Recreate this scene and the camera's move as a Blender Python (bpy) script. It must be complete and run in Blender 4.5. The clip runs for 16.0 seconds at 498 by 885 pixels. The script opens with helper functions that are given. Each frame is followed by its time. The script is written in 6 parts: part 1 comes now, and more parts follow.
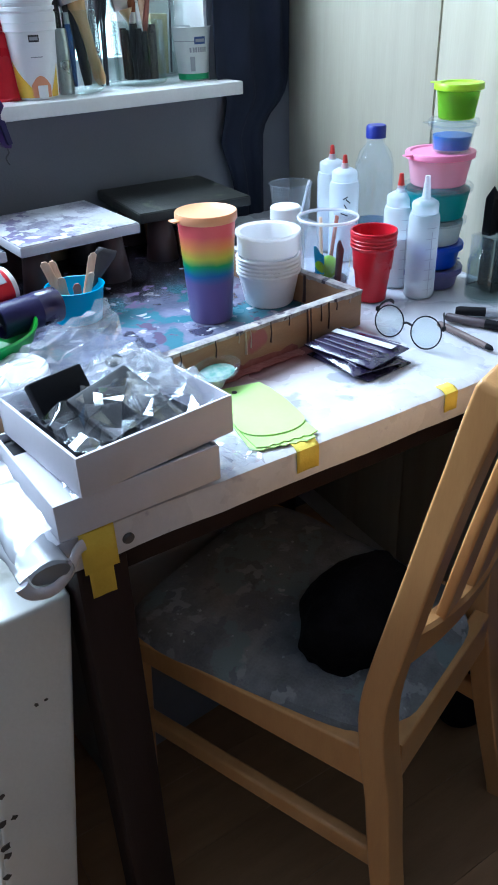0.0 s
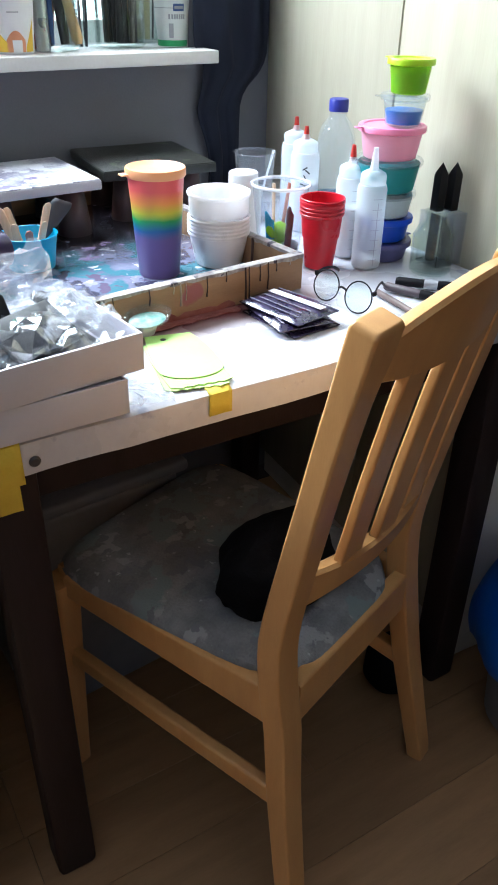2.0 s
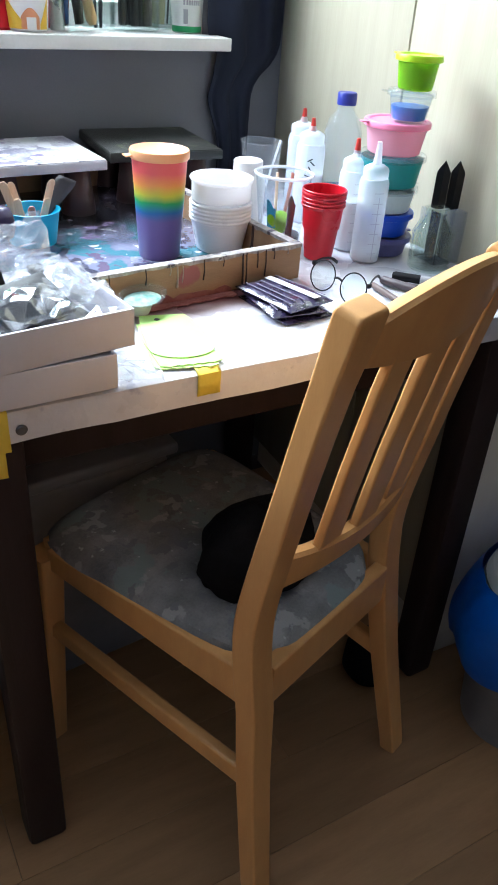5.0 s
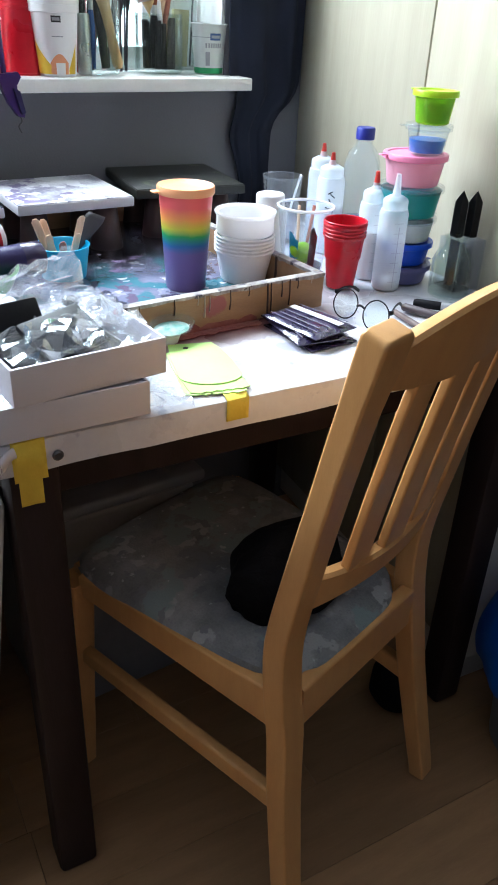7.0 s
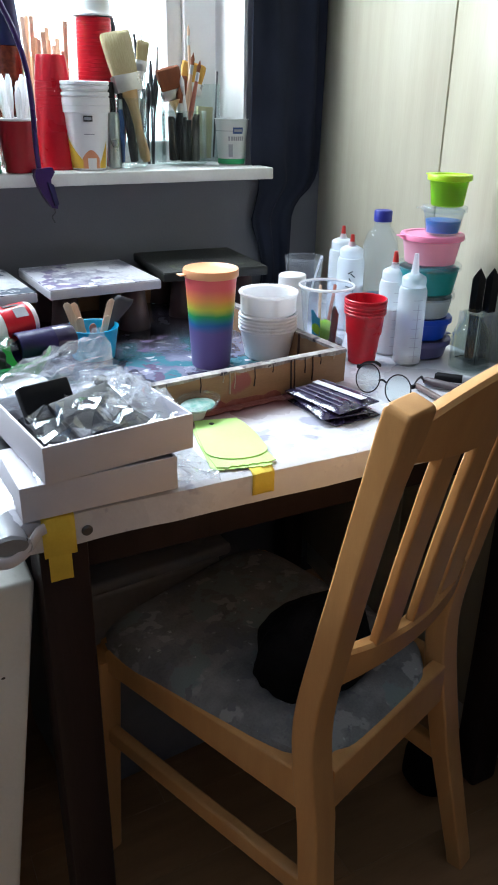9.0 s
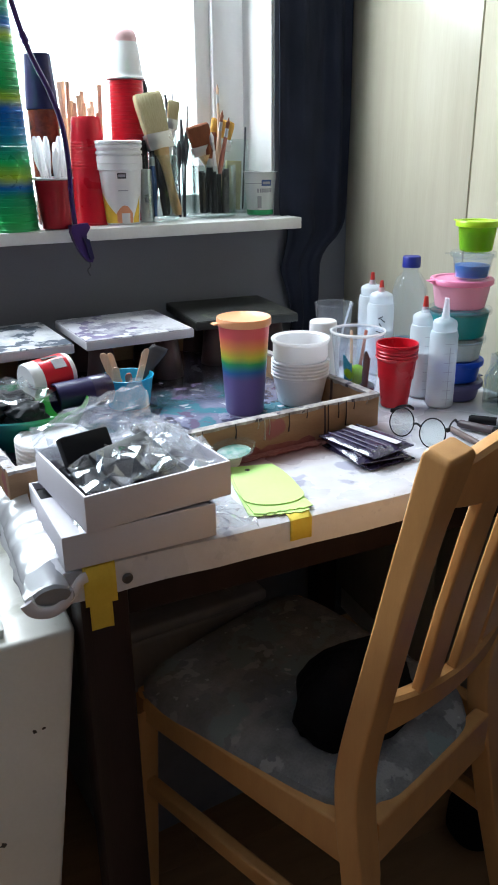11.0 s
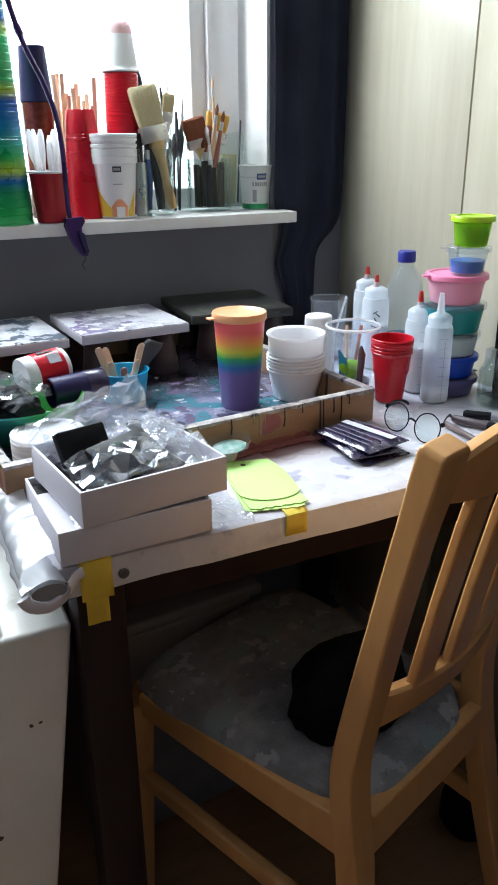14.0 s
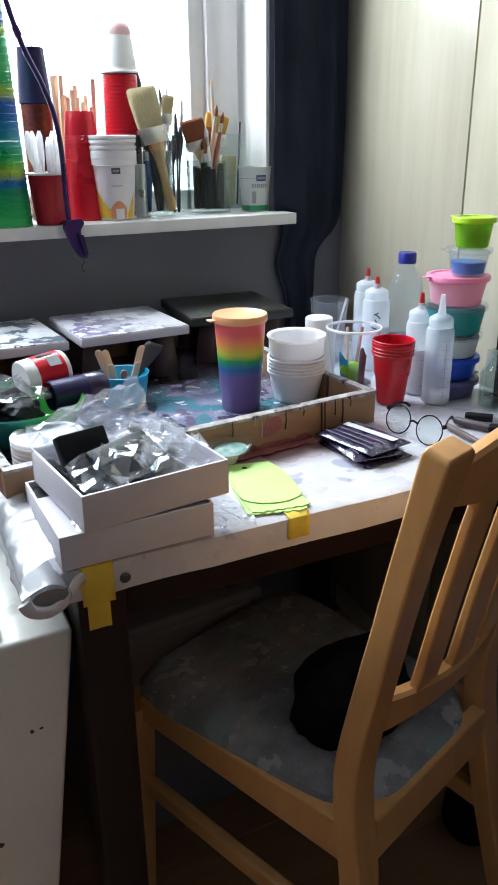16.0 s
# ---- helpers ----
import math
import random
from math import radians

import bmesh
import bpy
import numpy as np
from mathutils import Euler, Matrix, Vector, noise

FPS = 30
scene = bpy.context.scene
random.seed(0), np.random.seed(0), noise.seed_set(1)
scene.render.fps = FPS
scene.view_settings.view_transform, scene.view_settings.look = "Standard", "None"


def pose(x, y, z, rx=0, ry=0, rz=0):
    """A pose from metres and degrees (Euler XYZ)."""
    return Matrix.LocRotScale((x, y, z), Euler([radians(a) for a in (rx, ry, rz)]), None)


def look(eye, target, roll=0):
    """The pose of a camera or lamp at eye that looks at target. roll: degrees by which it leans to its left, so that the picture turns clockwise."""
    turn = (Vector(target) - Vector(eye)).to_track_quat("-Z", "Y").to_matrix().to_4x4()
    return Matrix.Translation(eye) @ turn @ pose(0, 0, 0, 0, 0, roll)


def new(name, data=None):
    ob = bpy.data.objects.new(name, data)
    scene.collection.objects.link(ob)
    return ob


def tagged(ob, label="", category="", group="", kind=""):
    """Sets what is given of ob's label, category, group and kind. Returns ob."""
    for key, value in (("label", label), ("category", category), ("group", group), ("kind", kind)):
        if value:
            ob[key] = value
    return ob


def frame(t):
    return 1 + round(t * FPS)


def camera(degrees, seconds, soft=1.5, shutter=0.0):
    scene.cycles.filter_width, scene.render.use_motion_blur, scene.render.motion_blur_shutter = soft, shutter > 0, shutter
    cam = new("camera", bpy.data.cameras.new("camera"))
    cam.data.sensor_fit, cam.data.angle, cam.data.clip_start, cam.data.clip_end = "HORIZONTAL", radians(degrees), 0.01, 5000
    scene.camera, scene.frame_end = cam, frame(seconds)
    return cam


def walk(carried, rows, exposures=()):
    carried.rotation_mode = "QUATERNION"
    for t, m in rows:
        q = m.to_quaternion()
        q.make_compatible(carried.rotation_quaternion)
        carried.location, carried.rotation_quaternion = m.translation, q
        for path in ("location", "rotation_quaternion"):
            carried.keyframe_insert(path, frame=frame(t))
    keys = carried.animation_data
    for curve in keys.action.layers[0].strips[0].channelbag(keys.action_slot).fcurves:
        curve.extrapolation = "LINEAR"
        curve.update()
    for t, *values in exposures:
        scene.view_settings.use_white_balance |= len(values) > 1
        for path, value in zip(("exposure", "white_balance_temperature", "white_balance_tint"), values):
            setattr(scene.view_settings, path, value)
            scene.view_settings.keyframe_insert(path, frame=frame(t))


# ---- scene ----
cam = camera(36.0, 16.0, soft=1.8)
PATH = [
    (0, (-0.198, -0.543, 1.17), (0.71, 0.908, 0.135), -2.2),
    (0.5, (-0.177, -0.605, 1.167), (0.687, 0.877, 0.138), 0.3),
    (1, (-0.166, -0.641, 1.161), (0.725, 0.815, 0.119), 1.2),
    (1.5, (-0.151, -0.646, 1.151), (0.739, 0.8, 0.094), 1.2),
    (2, (-0.145, -0.644, 1.145), (0.744, 0.804, 0.089), 1.2),
    (2.5, (-0.147, -0.654, 1.145), (0.751, 0.794, 0.097), 2.0),
    (3, (-0.145, -0.659, 1.138), (0.759, 0.781, 0.085), 2.7),
    (3.5, (-0.141, -0.663, 1.133), (0.767, 0.772, 0.076), 3.4),
    (4, (-0.138, -0.665, 1.139), (0.755, 0.771, 0.07), 4.4),
    (6.5, (-0.148, -0.675, 1.137), (0.717, 0.811, 0.114), 3.0),
    (7, (-0.159, -0.681, 1.142), (0.7, 0.824, 0.143), 2.7),
    (7.5, (-0.162, -0.688, 1.144), (0.703, 0.825, 0.164), 2.8),
    (8, (-0.165, -0.684, 1.147), (0.688, 0.886, 0.248), 2.2),
    (8.5, (-0.161, -0.693, 1.147), (0.685, 0.894, 0.273), 1.8),
    (9, (-0.165, -0.69, 1.147), (0.674, 0.926, 0.318), 1.0),
    (9.5, (-0.165, -0.69, 1.144), (0.668, 0.946, 0.351), 0.4),
    (10, (-0.169, -0.693, 1.154), (0.636, 0.985, 0.422), -0.3),
    (12.5, (-0.186, -0.684, 1.151), (0.605, 1.005, 0.428), -0.8),
    (13, (-0.189, -0.695, 1.157), (0.614, 0.98, 0.416), -0.4),
    (13.5, (-0.185, -0.693, 1.157), (0.622, 0.979, 0.413), -0.4),
    (14, (-0.179, -0.69, 1.157), (0.625, 0.983, 0.414), -0.5),
    (14.5, (-0.177, -0.688, 1.159), (0.633, 0.984, 0.418), -0.5),
    (15, (-0.176, -0.687, 1.157), (0.634, 0.985, 0.416), -0.5),
    (15.5, (-0.179, -0.683, 1.155), (0.633, 0.989, 0.416), -0.5),
    (16, (-0.18, -0.683, 1.156), (0.629, 0.99, 0.417), -0.6),
]
# the clip's camera opens up on the dark corner and closes down as the window comes into view
EXPOSURES = [(0.0, 0.18, 5200, 6), (0.5, 0.30, 5400, 7), (1.5, 0.63, 5980, 8), (4.0, 0.82, 5980, 8), (6.5, 0.66, 5980, 8), (7.5, 0.49, 6000, 8), (9.0, 0.16, 6020, 8), (10.0, -0.03, 6120, 8), (12.5, 0.0, 6220, 10), (16.0, 0.0, 6220, 10)]
walk(cam, [(t, look(eye, target, roll)) for t, eye, target, roll in PATH], EXPOSURES)

# ---- light ----
world = bpy.data.worlds.new("sky")
scene.world = world
world.use_nodes = True
wn = world.node_tree
sky = wn.nodes.new("ShaderNodeTexSky")
sky.sky_type, sky.sun_disc, sky.sun_elevation, sky.sun_rotation = "NISHITA", False, radians(38), radians(20)
wn.nodes["Background"].inputs["Strength"].default_value = 0.12
wn.links.new(sky.outputs[0], wn.nodes["Background"].inputs["Color"])

sun = new("sun", bpy.data.lights.new("sun", "SUN"))
sun.data.energy, sun.data.angle, sun.data.color = 0.6, radians(20), (1.0, 0.96, 0.9)
sun.matrix_world = look((0.6, 6.0, 5.0), (0.2, 0.4, 0.8))

# daylight of the sky in the upper part of the window
daylight = new("window_daylight", bpy.data.lights.new("window_daylight", "AREA"))
daylight.data.shape, daylight.data.size, daylight.data.size_y = "RECTANGLE", 1.45, 0.55
daylight.data.energy, daylight.data.color = 70.0, (0.9, 0.96, 1.0)
daylight.matrix_world = look((-0.20, 1.02, 1.80), (-0.15, 0.0, 1.42))


# ---- materials ----
def lin(c):
    return (*c, 1.0)


def mat(name, c1, c2=None, rough=0.5, scale=12.0, bump=0.08, fine=180.0, metal=0.0, trans=0.0, stretch=(1, 1, 1), coat=0.0, amount=0.5, spec=0.5, ior=1.45):
    m = bpy.data.materials.new(name)
    m.use_nodes = True
    n, l = m.node_tree.nodes, m.node_tree.links
    b = n["Principled BSDF"]
    co, mp = n.new("ShaderNodeTexCoord"), n.new("ShaderNodeMapping")
    mp.inputs["Scale"].default_value = stretch
    l.new(co.outputs["Object"], mp.inputs[0])
    big, small = n.new("ShaderNodeTexNoise"), n.new("ShaderNodeTexNoise")
    big.inputs["Scale"].default_value, big.inputs["Detail"].default_value = scale, 6
    small.inputs["Scale"].default_value, small.inputs["Detail"].default_value = fine, 4
    l.new(mp.outputs[0], big.inputs["Vector"])
    l.new(mp.outputs[0], small.inputs["Vector"])
    add = n.new("ShaderNodeMath")
    add.operation = "MULTIPLY_ADD"
    add.inputs[1].default_value = 0.3
    l.new(small.outputs[0], add.inputs[0])
    l.new(big.outputs[0], add.inputs[2])
    ramp = n.new("ShaderNodeValToRGB")
    ramp.color_ramp.elements[0].position, ramp.color_ramp.elements[1].position = 0.65 - amount / 2, 0.65 + amount / 2
    c2 = c2 or tuple(0.8 * v for v in c1)
    ramp.color_ramp.elements[0].color, ramp.color_ramp.elements[1].color = lin(c2), lin(c1)
    l.new(add.outputs[0], ramp.inputs[0])
    l.new(ramp.outputs[0], b.inputs["Base Color"])
    rr = n.new("ShaderNodeMapRange")
    rr.inputs["To Min"].default_value, rr.inputs["To Max"].default_value = max(rough - 0.1, 0.02), min(rough + 0.1, 1)
    l.new(big.outputs[0], rr.inputs[0])
    l.new(rr.outputs[0], b.inputs["Roughness"])
    b.inputs["Metallic"].default_value, b.inputs["Transmission Weight"].default_value = metal, trans
    b.inputs["Coat Weight"].default_value, b.inputs["IOR"].default_value = coat, ior
    b.inputs["Specular IOR Level"].default_value = spec
    if bump:
        bp = n.new("ShaderNodeBump")
        bp.inputs["Strength"].default_value, bp.inputs["Distance"].default_value = bump, 0.004
        l.new(small.outputs[0], bp.inputs["Height"])
        l.new(bp.outputs[0], b.inputs["Normal"])
    return m


def ramp_mat(name, stops, axis=2, lo=0.0, hi=1.0, rough=0.3, trans=0.0, constant=False, wobble=0.0):
    """A material whose colour runs through stops along a local axis from lo to hi."""
    m = mat(name, (1, 1, 1), rough=rough, trans=trans, bump=0.03)
    n, l = m.node_tree.nodes, m.node_tree.links
    b = n["Principled BSDF"]
    co, sep, mr, ramp = n.new("ShaderNodeTexCoord"), n.new("ShaderNodeSeparateXYZ"), n.new("ShaderNodeMapRange"), n.new("ShaderNodeValToRGB")
    nz, ad = n.new("ShaderNodeTexNoise"), n.new("ShaderNodeMath")
    nz.inputs["Scale"].default_value = 40
    ad.operation = "MULTIPLY_ADD"
    ad.inputs[1].default_value = wobble
    l.new(co.outputs["Object"], sep.inputs[0])
    l.new(co.outputs["Object"], nz.inputs["Vector"])
    mr.inputs["From Min"].default_value, mr.inputs["From Max"].default_value = lo, hi
    l.new(sep.outputs[axis], mr.inputs[0])
    l.new(nz.outputs[0], ad.inputs[0])
    l.new(mr.outputs[0], ad.inputs[2])
    l.new(ad.outputs[0], ramp.inputs[0])
    e = ramp.color_ramp.elements
    while len(e) < len(stops):
        e.new(0.5)
    for el, (p, c) in zip(e, sorted(stops)):
        el.position, el.color = p, lin(c)
    if constant:
        ramp.color_ramp.interpolation = "CONSTANT"
    l.new(ramp.outputs[0], b.inputs["Base Color"])
    return m


def film_mat(name, tint=(0.95, 0.97, 1.0), gloss=0.3, rough=0.12, haze=0.15, sheen=0.0):
    """Thin clear plastic: mostly see-through, with a gloss and a little haze."""
    m = bpy.data.materials.new(name)
    m.use_nodes = True
    n, l = m.node_tree.nodes, m.node_tree.links
    n.remove(n["Principled BSDF"])
    clear, shine, veil = n.new("ShaderNodeBsdfTransparent"), n.new("ShaderNodeBsdfGlossy"), n.new("ShaderNodeBsdfTranslucent")
    dif, veil2 = n.new("ShaderNodeBsdfDiffuse"), n.new("ShaderNodeMixShader")
    clear.inputs[0].default_value = lin(tint)
    shine.inputs["Roughness"].default_value = rough
    veil.inputs[0].default_value = dif.inputs[0].default_value = lin(tint)
    m1, m2, fr, ma, pw = (n.new("ShaderNode" + k) for k in ("MixShader", "MixShader", "LayerWeight", "Math", "Math"))
    fr.inputs["Blend"].default_value = 0.5
    pw.operation, ma.operation = "POWER", "MULTIPLY_ADD"
    pw.inputs[1].default_value = 3.0
    ma.inputs[1].default_value, ma.inputs[2].default_value = 0.55 * gloss, 0.018 * gloss + 0.012 + sheen
    l.new(fr.outputs["Facing"], pw.inputs[0])
    l.new(pw.outputs[0], ma.inputs[0])
    l.new(veil.outputs[0], veil2.inputs[1])
    l.new(dif.outputs[0], veil2.inputs[2])
    m1.inputs[0].default_value = haze
    l.new(clear.outputs[0], m1.inputs[1])
    l.new(veil2.outputs[0], m1.inputs[2])
    l.new(ma.outputs[0], m2.inputs[0])
    l.new(m1.outputs[0], m2.inputs[1])
    l.new(shine.outputs[0], m2.inputs[2])
    l.new(m2.outputs[0], n["Material Output"].inputs[0])
    return m


def speckled(m, colours, scale=30.0, cover=0.55):
    """Adds paint blots of other colours to a material's base colour."""
    n, l = m.node_tree.nodes, m.node_tree.links
    b = n["Principled BSDF"]
    src = b.inputs["Base Color"].links[0].from_socket
    co = n.new("ShaderNodeTexCoord")
    for k, c in enumerate(colours):
        c, sc, cv = c if isinstance(c[0], tuple) else (c, scale, cover)
        mp, nz, st, mx = n.new("ShaderNodeMapping"), n.new("ShaderNodeTexNoise"), n.new("ShaderNodeMapRange"), n.new("ShaderNodeMix")
        mp.inputs["Location"].default_value = (3.1 * k + 1.7, 5.3 * k, 1.9 * k)
        nz.inputs["Scale"].default_value, nz.inputs["Detail"].default_value = sc, 5
        l.new(co.outputs["Object"], mp.inputs[0])
        l.new(mp.outputs[0], nz.inputs["Vector"])
        st.inputs["From Min"].default_value, st.inputs["From Max"].default_value = cv, cv + 0.03
        l.new(nz.outputs[0], st.inputs[0])
        mx.data_type = "RGBA"
        l.new(st.outputs[0], mx.inputs["Factor"])
        l.new(src, mx.inputs[6])
        mx.inputs[7].default_value = lin(c)
        src = mx.outputs[2]
    l.new(src, b.inputs["Base Color"])
    return m


def zone(m, axis, lo, hi, colour, wobble=0.3, scale=9.0):
    """Fades a material's colour to another along a local axis, with an uneven border."""
    n, l = m.node_tree.nodes, m.node_tree.links
    b = n["Principled BSDF"]
    src = b.inputs["Base Color"].links[0].from_socket
    co, sep, mr, nz, ad, mx = (n.new("ShaderNode" + k) for k in ("TexCoord", "SeparateXYZ", "MapRange", "TexNoise", "Math", "Mix"))
    l.new(co.outputs["Object"], sep.inputs[0])
    l.new(co.outputs["Object"], nz.inputs["Vector"])
    nz.inputs["Scale"].default_value, nz.inputs["Detail"].default_value = scale, 5
    mr.inputs["From Min"].default_value, mr.inputs["From Max"].default_value = lo, hi
    l.new(sep.outputs[axis], mr.inputs[0])
    ad.operation = "MULTIPLY_ADD"
    ad.use_clamp = True
    l.new(nz.outputs[0], ad.inputs[0])
    ad.inputs[1].default_value = wobble * 2
    sub = n.new("ShaderNodeMath")
    sub.operation = "SUBTRACT"
    l.new(mr.outputs[0], sub.inputs[0])
    sub.inputs[1].default_value = wobble
    l.new(sub.outputs[0], ad.inputs[2])
    mx.data_type = "RGBA"
    l.new(ad.outputs[0], mx.inputs["Factor"])
    l.new(src, mx.inputs[6])
    mx.inputs[7].default_value = lin(colour)
    l.new(mx.outputs[2], b.inputs["Base Color"])
    return m


def per_object(m, amount=0.25):
    """Varies a material's brightness from object to object."""
    n, l = m.node_tree.nodes, m.node_tree.links
    b = n["Principled BSDF"]
    src = b.inputs["Base Color"].links[0].from_socket
    info, mr, hs = n.new("ShaderNodeObjectInfo"), n.new("ShaderNodeMapRange"), n.new("ShaderNodeHueSaturation")
    mr.inputs["To Min"].default_value, mr.inputs["To Max"].default_value = 1 - amount, 1 + amount
    l.new(info.outputs["Random"], mr.inputs[0])
    l.new(mr.outputs[0], hs.inputs["Value"])
    l.new(src, hs.inputs["Color"])
    l.new(hs.outputs[0], b.inputs["Base Color"])
    return m


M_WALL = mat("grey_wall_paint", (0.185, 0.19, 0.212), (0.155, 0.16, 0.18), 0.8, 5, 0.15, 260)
# unseen walls: dark blue-grey tone chosen to hold down the bounce light
M_ROOM = mat("dark_room_paint", (0.12, 0.125, 0.145), (0.10, 0.105, 0.12), 0.85, 3, 0.1, 200)
M_CEIL = mat("ceiling_paint", (0.66, 0.67, 0.69), (0.62, 0.63, 0.65), 0.9, 3, 0.1, 200)
M_WHITE = mat("white_lacquer", (0.80, 0.80, 0.79), (0.72, 0.72, 0.70), 0.35, 8, 0.05)
M_SILL = mat("sill_lacquer", (0.78, 0.78, 0.77), (0.66, 0.66, 0.65), 0.4, 14, 0.05)
M_CHIPPED = speckled(mat("chipped_white_paint", (0.80, 0.80, 0.76), (0.70, 0.70, 0.65), 0.34, 7, 0.1), [((0.06, 0.05, 0.05), 16, 0.72), ((0.5, 0.5, 0.44), 6, 0.6)])
M_FLOOR = per_object(mat("floor_laminate", (0.41, 0.235, 0.115), (0.27, 0.15, 0.07), 0.45, 3, 0.06, 40, stretch=(2, 14, 2), amount=0.7), 0.2)
M_ASH = mat("pale_ash_laminate", (0.49, 0.46, 0.36), (0.37, 0.34, 0.255), 0.20, 3.2, 0.012, 45, stretch=(9, 9, 0.6), amount=0.75)
M_SEAM = mat("dark_seam", (0.07, 0.06, 0.05), rough=0.8)
M_BEECH = mat("lacquered_beech", (0.70, 0.38, 0.14), (0.54, 0.26, 0.085), 0.36, 5, 0.05, 70, stretch=(9, 9, 1.2), coat=0.25, amount=0.8)
M_DARKWOOD = mat("dark_brown_wood", (0.030, 0.018, 0.018), (0.015, 0.009, 0.009), 0.55, 5, 0.1, 70, stretch=(8, 8, 1), spec=0.25)
M_SEAT = speckled(mat("stained_grey_fabric", (0.30, 0.30, 0.30), (0.13, 0.13, 0.14), 0.9, 22, 0.4, 300, amount=0.55, spec=0.2), [((0.32, 0.32, 0.32), 24, 0.57), ((0.21, 0.25, 0.25), 16, 0.57), ((0.18, 0.18, 0.20), 40, 0.60), ((0.42, 0.43, 0.43), 60, 0.67), ((0.02, 0.02, 0.025), 38, 0.72)])
M_CLOTH = speckled(mat("white_table_sheet", (0.72, 0.72, 0.75), (0.56, 0.56, 0.62), 0.28, 9, 0.15, 120, coat=0.4, amount=0.8), [((0.47, 0.47, 0.56), 22, 0.64), ((0.07, 0.06, 0.09), 48, 0.745)])
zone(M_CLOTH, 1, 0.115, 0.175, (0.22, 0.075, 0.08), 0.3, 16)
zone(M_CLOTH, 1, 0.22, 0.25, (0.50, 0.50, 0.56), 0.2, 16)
zone(M_CLOTH, 0, 0.36, 0.44, (0.58, 0.58, 0.63), 0.3, 12)
speckled(M_CLOTH, [((0.42, 0.42, 0.52), 15, 0.63), ((0.10, 0.09, 0.13), 44, 0.74), ((0.62, 0.62, 0.10), 12, 0.78)])
M_TAPE = mat("yellow_masking_tape", (0.85, 0.68, 0.10), (0.75, 0.57, 0.06), 0.7, 40, 0.15, 400)
M_CARD = mat("white_card_box", (0.66, 0.64, 0.69), (0.60, 0.58, 0.63), 0.6, 9, 0.05)
# paler than the ash: room light on wardrobe front and plinth put into the colour
M_LITFRONT = mat("lightened_wardrobe_front", (0.74, 0.71, 0.64), (0.66, 0.63, 0.57), 0.4, 6, 0.05, 60, stretch=(8, 8, 1))
M_PENBLACK = mat("matt_black_pen", (0.008, 0.008, 0.01), rough=0.6, spec=0.12)
M_REDSTAIN = mat("dried_red_brown_paint", (0.20, 0.05, 0.045), (0.30, 0.12, 0.11), 0.35, 40, 0.3)
M_BLACK = mat("black_plastic", (0.011, 0.011, 0.014), rough=0.45, spec=0.2)
M_BLACKCLOTH = mat("black_cloth", (0.012, 0.012, 0.014), (0.005, 0.005, 0.006), 0.95, 20, 0.5, 300, spec=0.05)
M_BAG = film_mat("crinkled_clear_bag", gloss=0.7, rough=0.07, haze=0.03, sheen=0.14)
M_WHITEBAG = film_mat("milky_crinkled_bag", gloss=0.8, rough=0.12, haze=0.26, sheen=0.10)
M_SHEETROLL = film_mat("rolled_plastic_sheet", gloss=1.0, rough=0.25, haze=0.70, sheen=0.25)
M_CLEAR = film_mat("clear_plastic", gloss=0.6, rough=0.06, haze=0.04)
M_GLASS = film_mat("jar_glass", (0.93, 0.97, 0.96), gloss=0.8, rough=0.04, haze=0.01)
M_MILKY = film_mat("milky_plastic", (0.90, 0.94, 0.98), gloss=0.5, rough=0.3, haze=0.55)
M_OPALTUB = film_mat("frosted_tub_plastic", (0.97, 0.97, 0.98), gloss=0.5, rough=0.2, haze=0.88, sheen=0.02)
M_FROST = mat("frosted_white_plastic", (0.93, 0.93, 0.95), (0.86, 0.86, 0.89), 0.3, 20, 0.03)
M_WHITEPL = mat("white_plastic", (0.82, 0.82, 0.83), (0.75, 0.75, 0.77), 0.35, 20, 0.03)
M_RED = mat("red_plastic", (0.62, 0.012, 0.03), (0.5, 0.008, 0.02), 0.3, 18, 0.03)
M_DKRED = mat("dark_red_plastic", (0.42, 0.015, 0.03), (0.33, 0.01, 0.02), 0.35, 18, 0.03)
M_REDTIP = mat("red_cap", (0.55, 0.04, 0.03), rough=0.4)
M_BLUECAP = mat("dark_blue_cap", (0.02, 0.03, 0.28), rough=0.4)
M_CYAN = mat("cyan_plastic", (0.02, 0.40, 0.66), (0.015, 0.34, 0.58), 0.35, 16, 0.03)
M_LIME = mat("lime_plastic", (0.50, 0.78, 0.02), (0.43, 0.7, 0.02), 0.35, 20, 0.03, trans=0.15)
M_LIMEPAINT = mat("green_paint", (0.25, 0.55, 0.01), rough=0.4)
M_BLUEPAINT = mat("blue_paint", (0.0, 0.16, 0.58), rough=0.3)
M_PINK = mat("pink_plastic", (0.85, 0.28, 0.46), (0.78, 0.22, 0.4), 0.35, 20, 0.03)
M_TEAL = mat("teal_paint", (0.005, 0.27, 0.27), (0.004, 0.2, 0.22), 0.35, 16, 0.03)
M_ROYAL = mat("royal_blue_plastic", (0.005, 0.07, 0.60), rough=0.35)
M_NAVYTUB = mat("blue_grey_tub", (0.10, 0.10, 0.26), rough=0.35)
M_PALEBLUE = mat("pale_blue_tub", (0.60, 0.72, 0.76), rough=0.4, trans=0.2)
M_BIN = mat("blue_bag_plastic", (0.004, 0.13, 0.62), (0.003, 0.08, 0.45), 0.35, 12, 0.2, 60)
M_SCRAPER = mat("light_green_card", (0.50, 0.76, 0.24), (0.46, 0.72, 0.2), 0.5, 10, 0.03)
M_POUCH = mat("dark_purple_foil", (0.035, 0.025, 0.075), (0.015, 0.012, 0.035), 0.28, 30, 0.2, 90, coat=0.4)
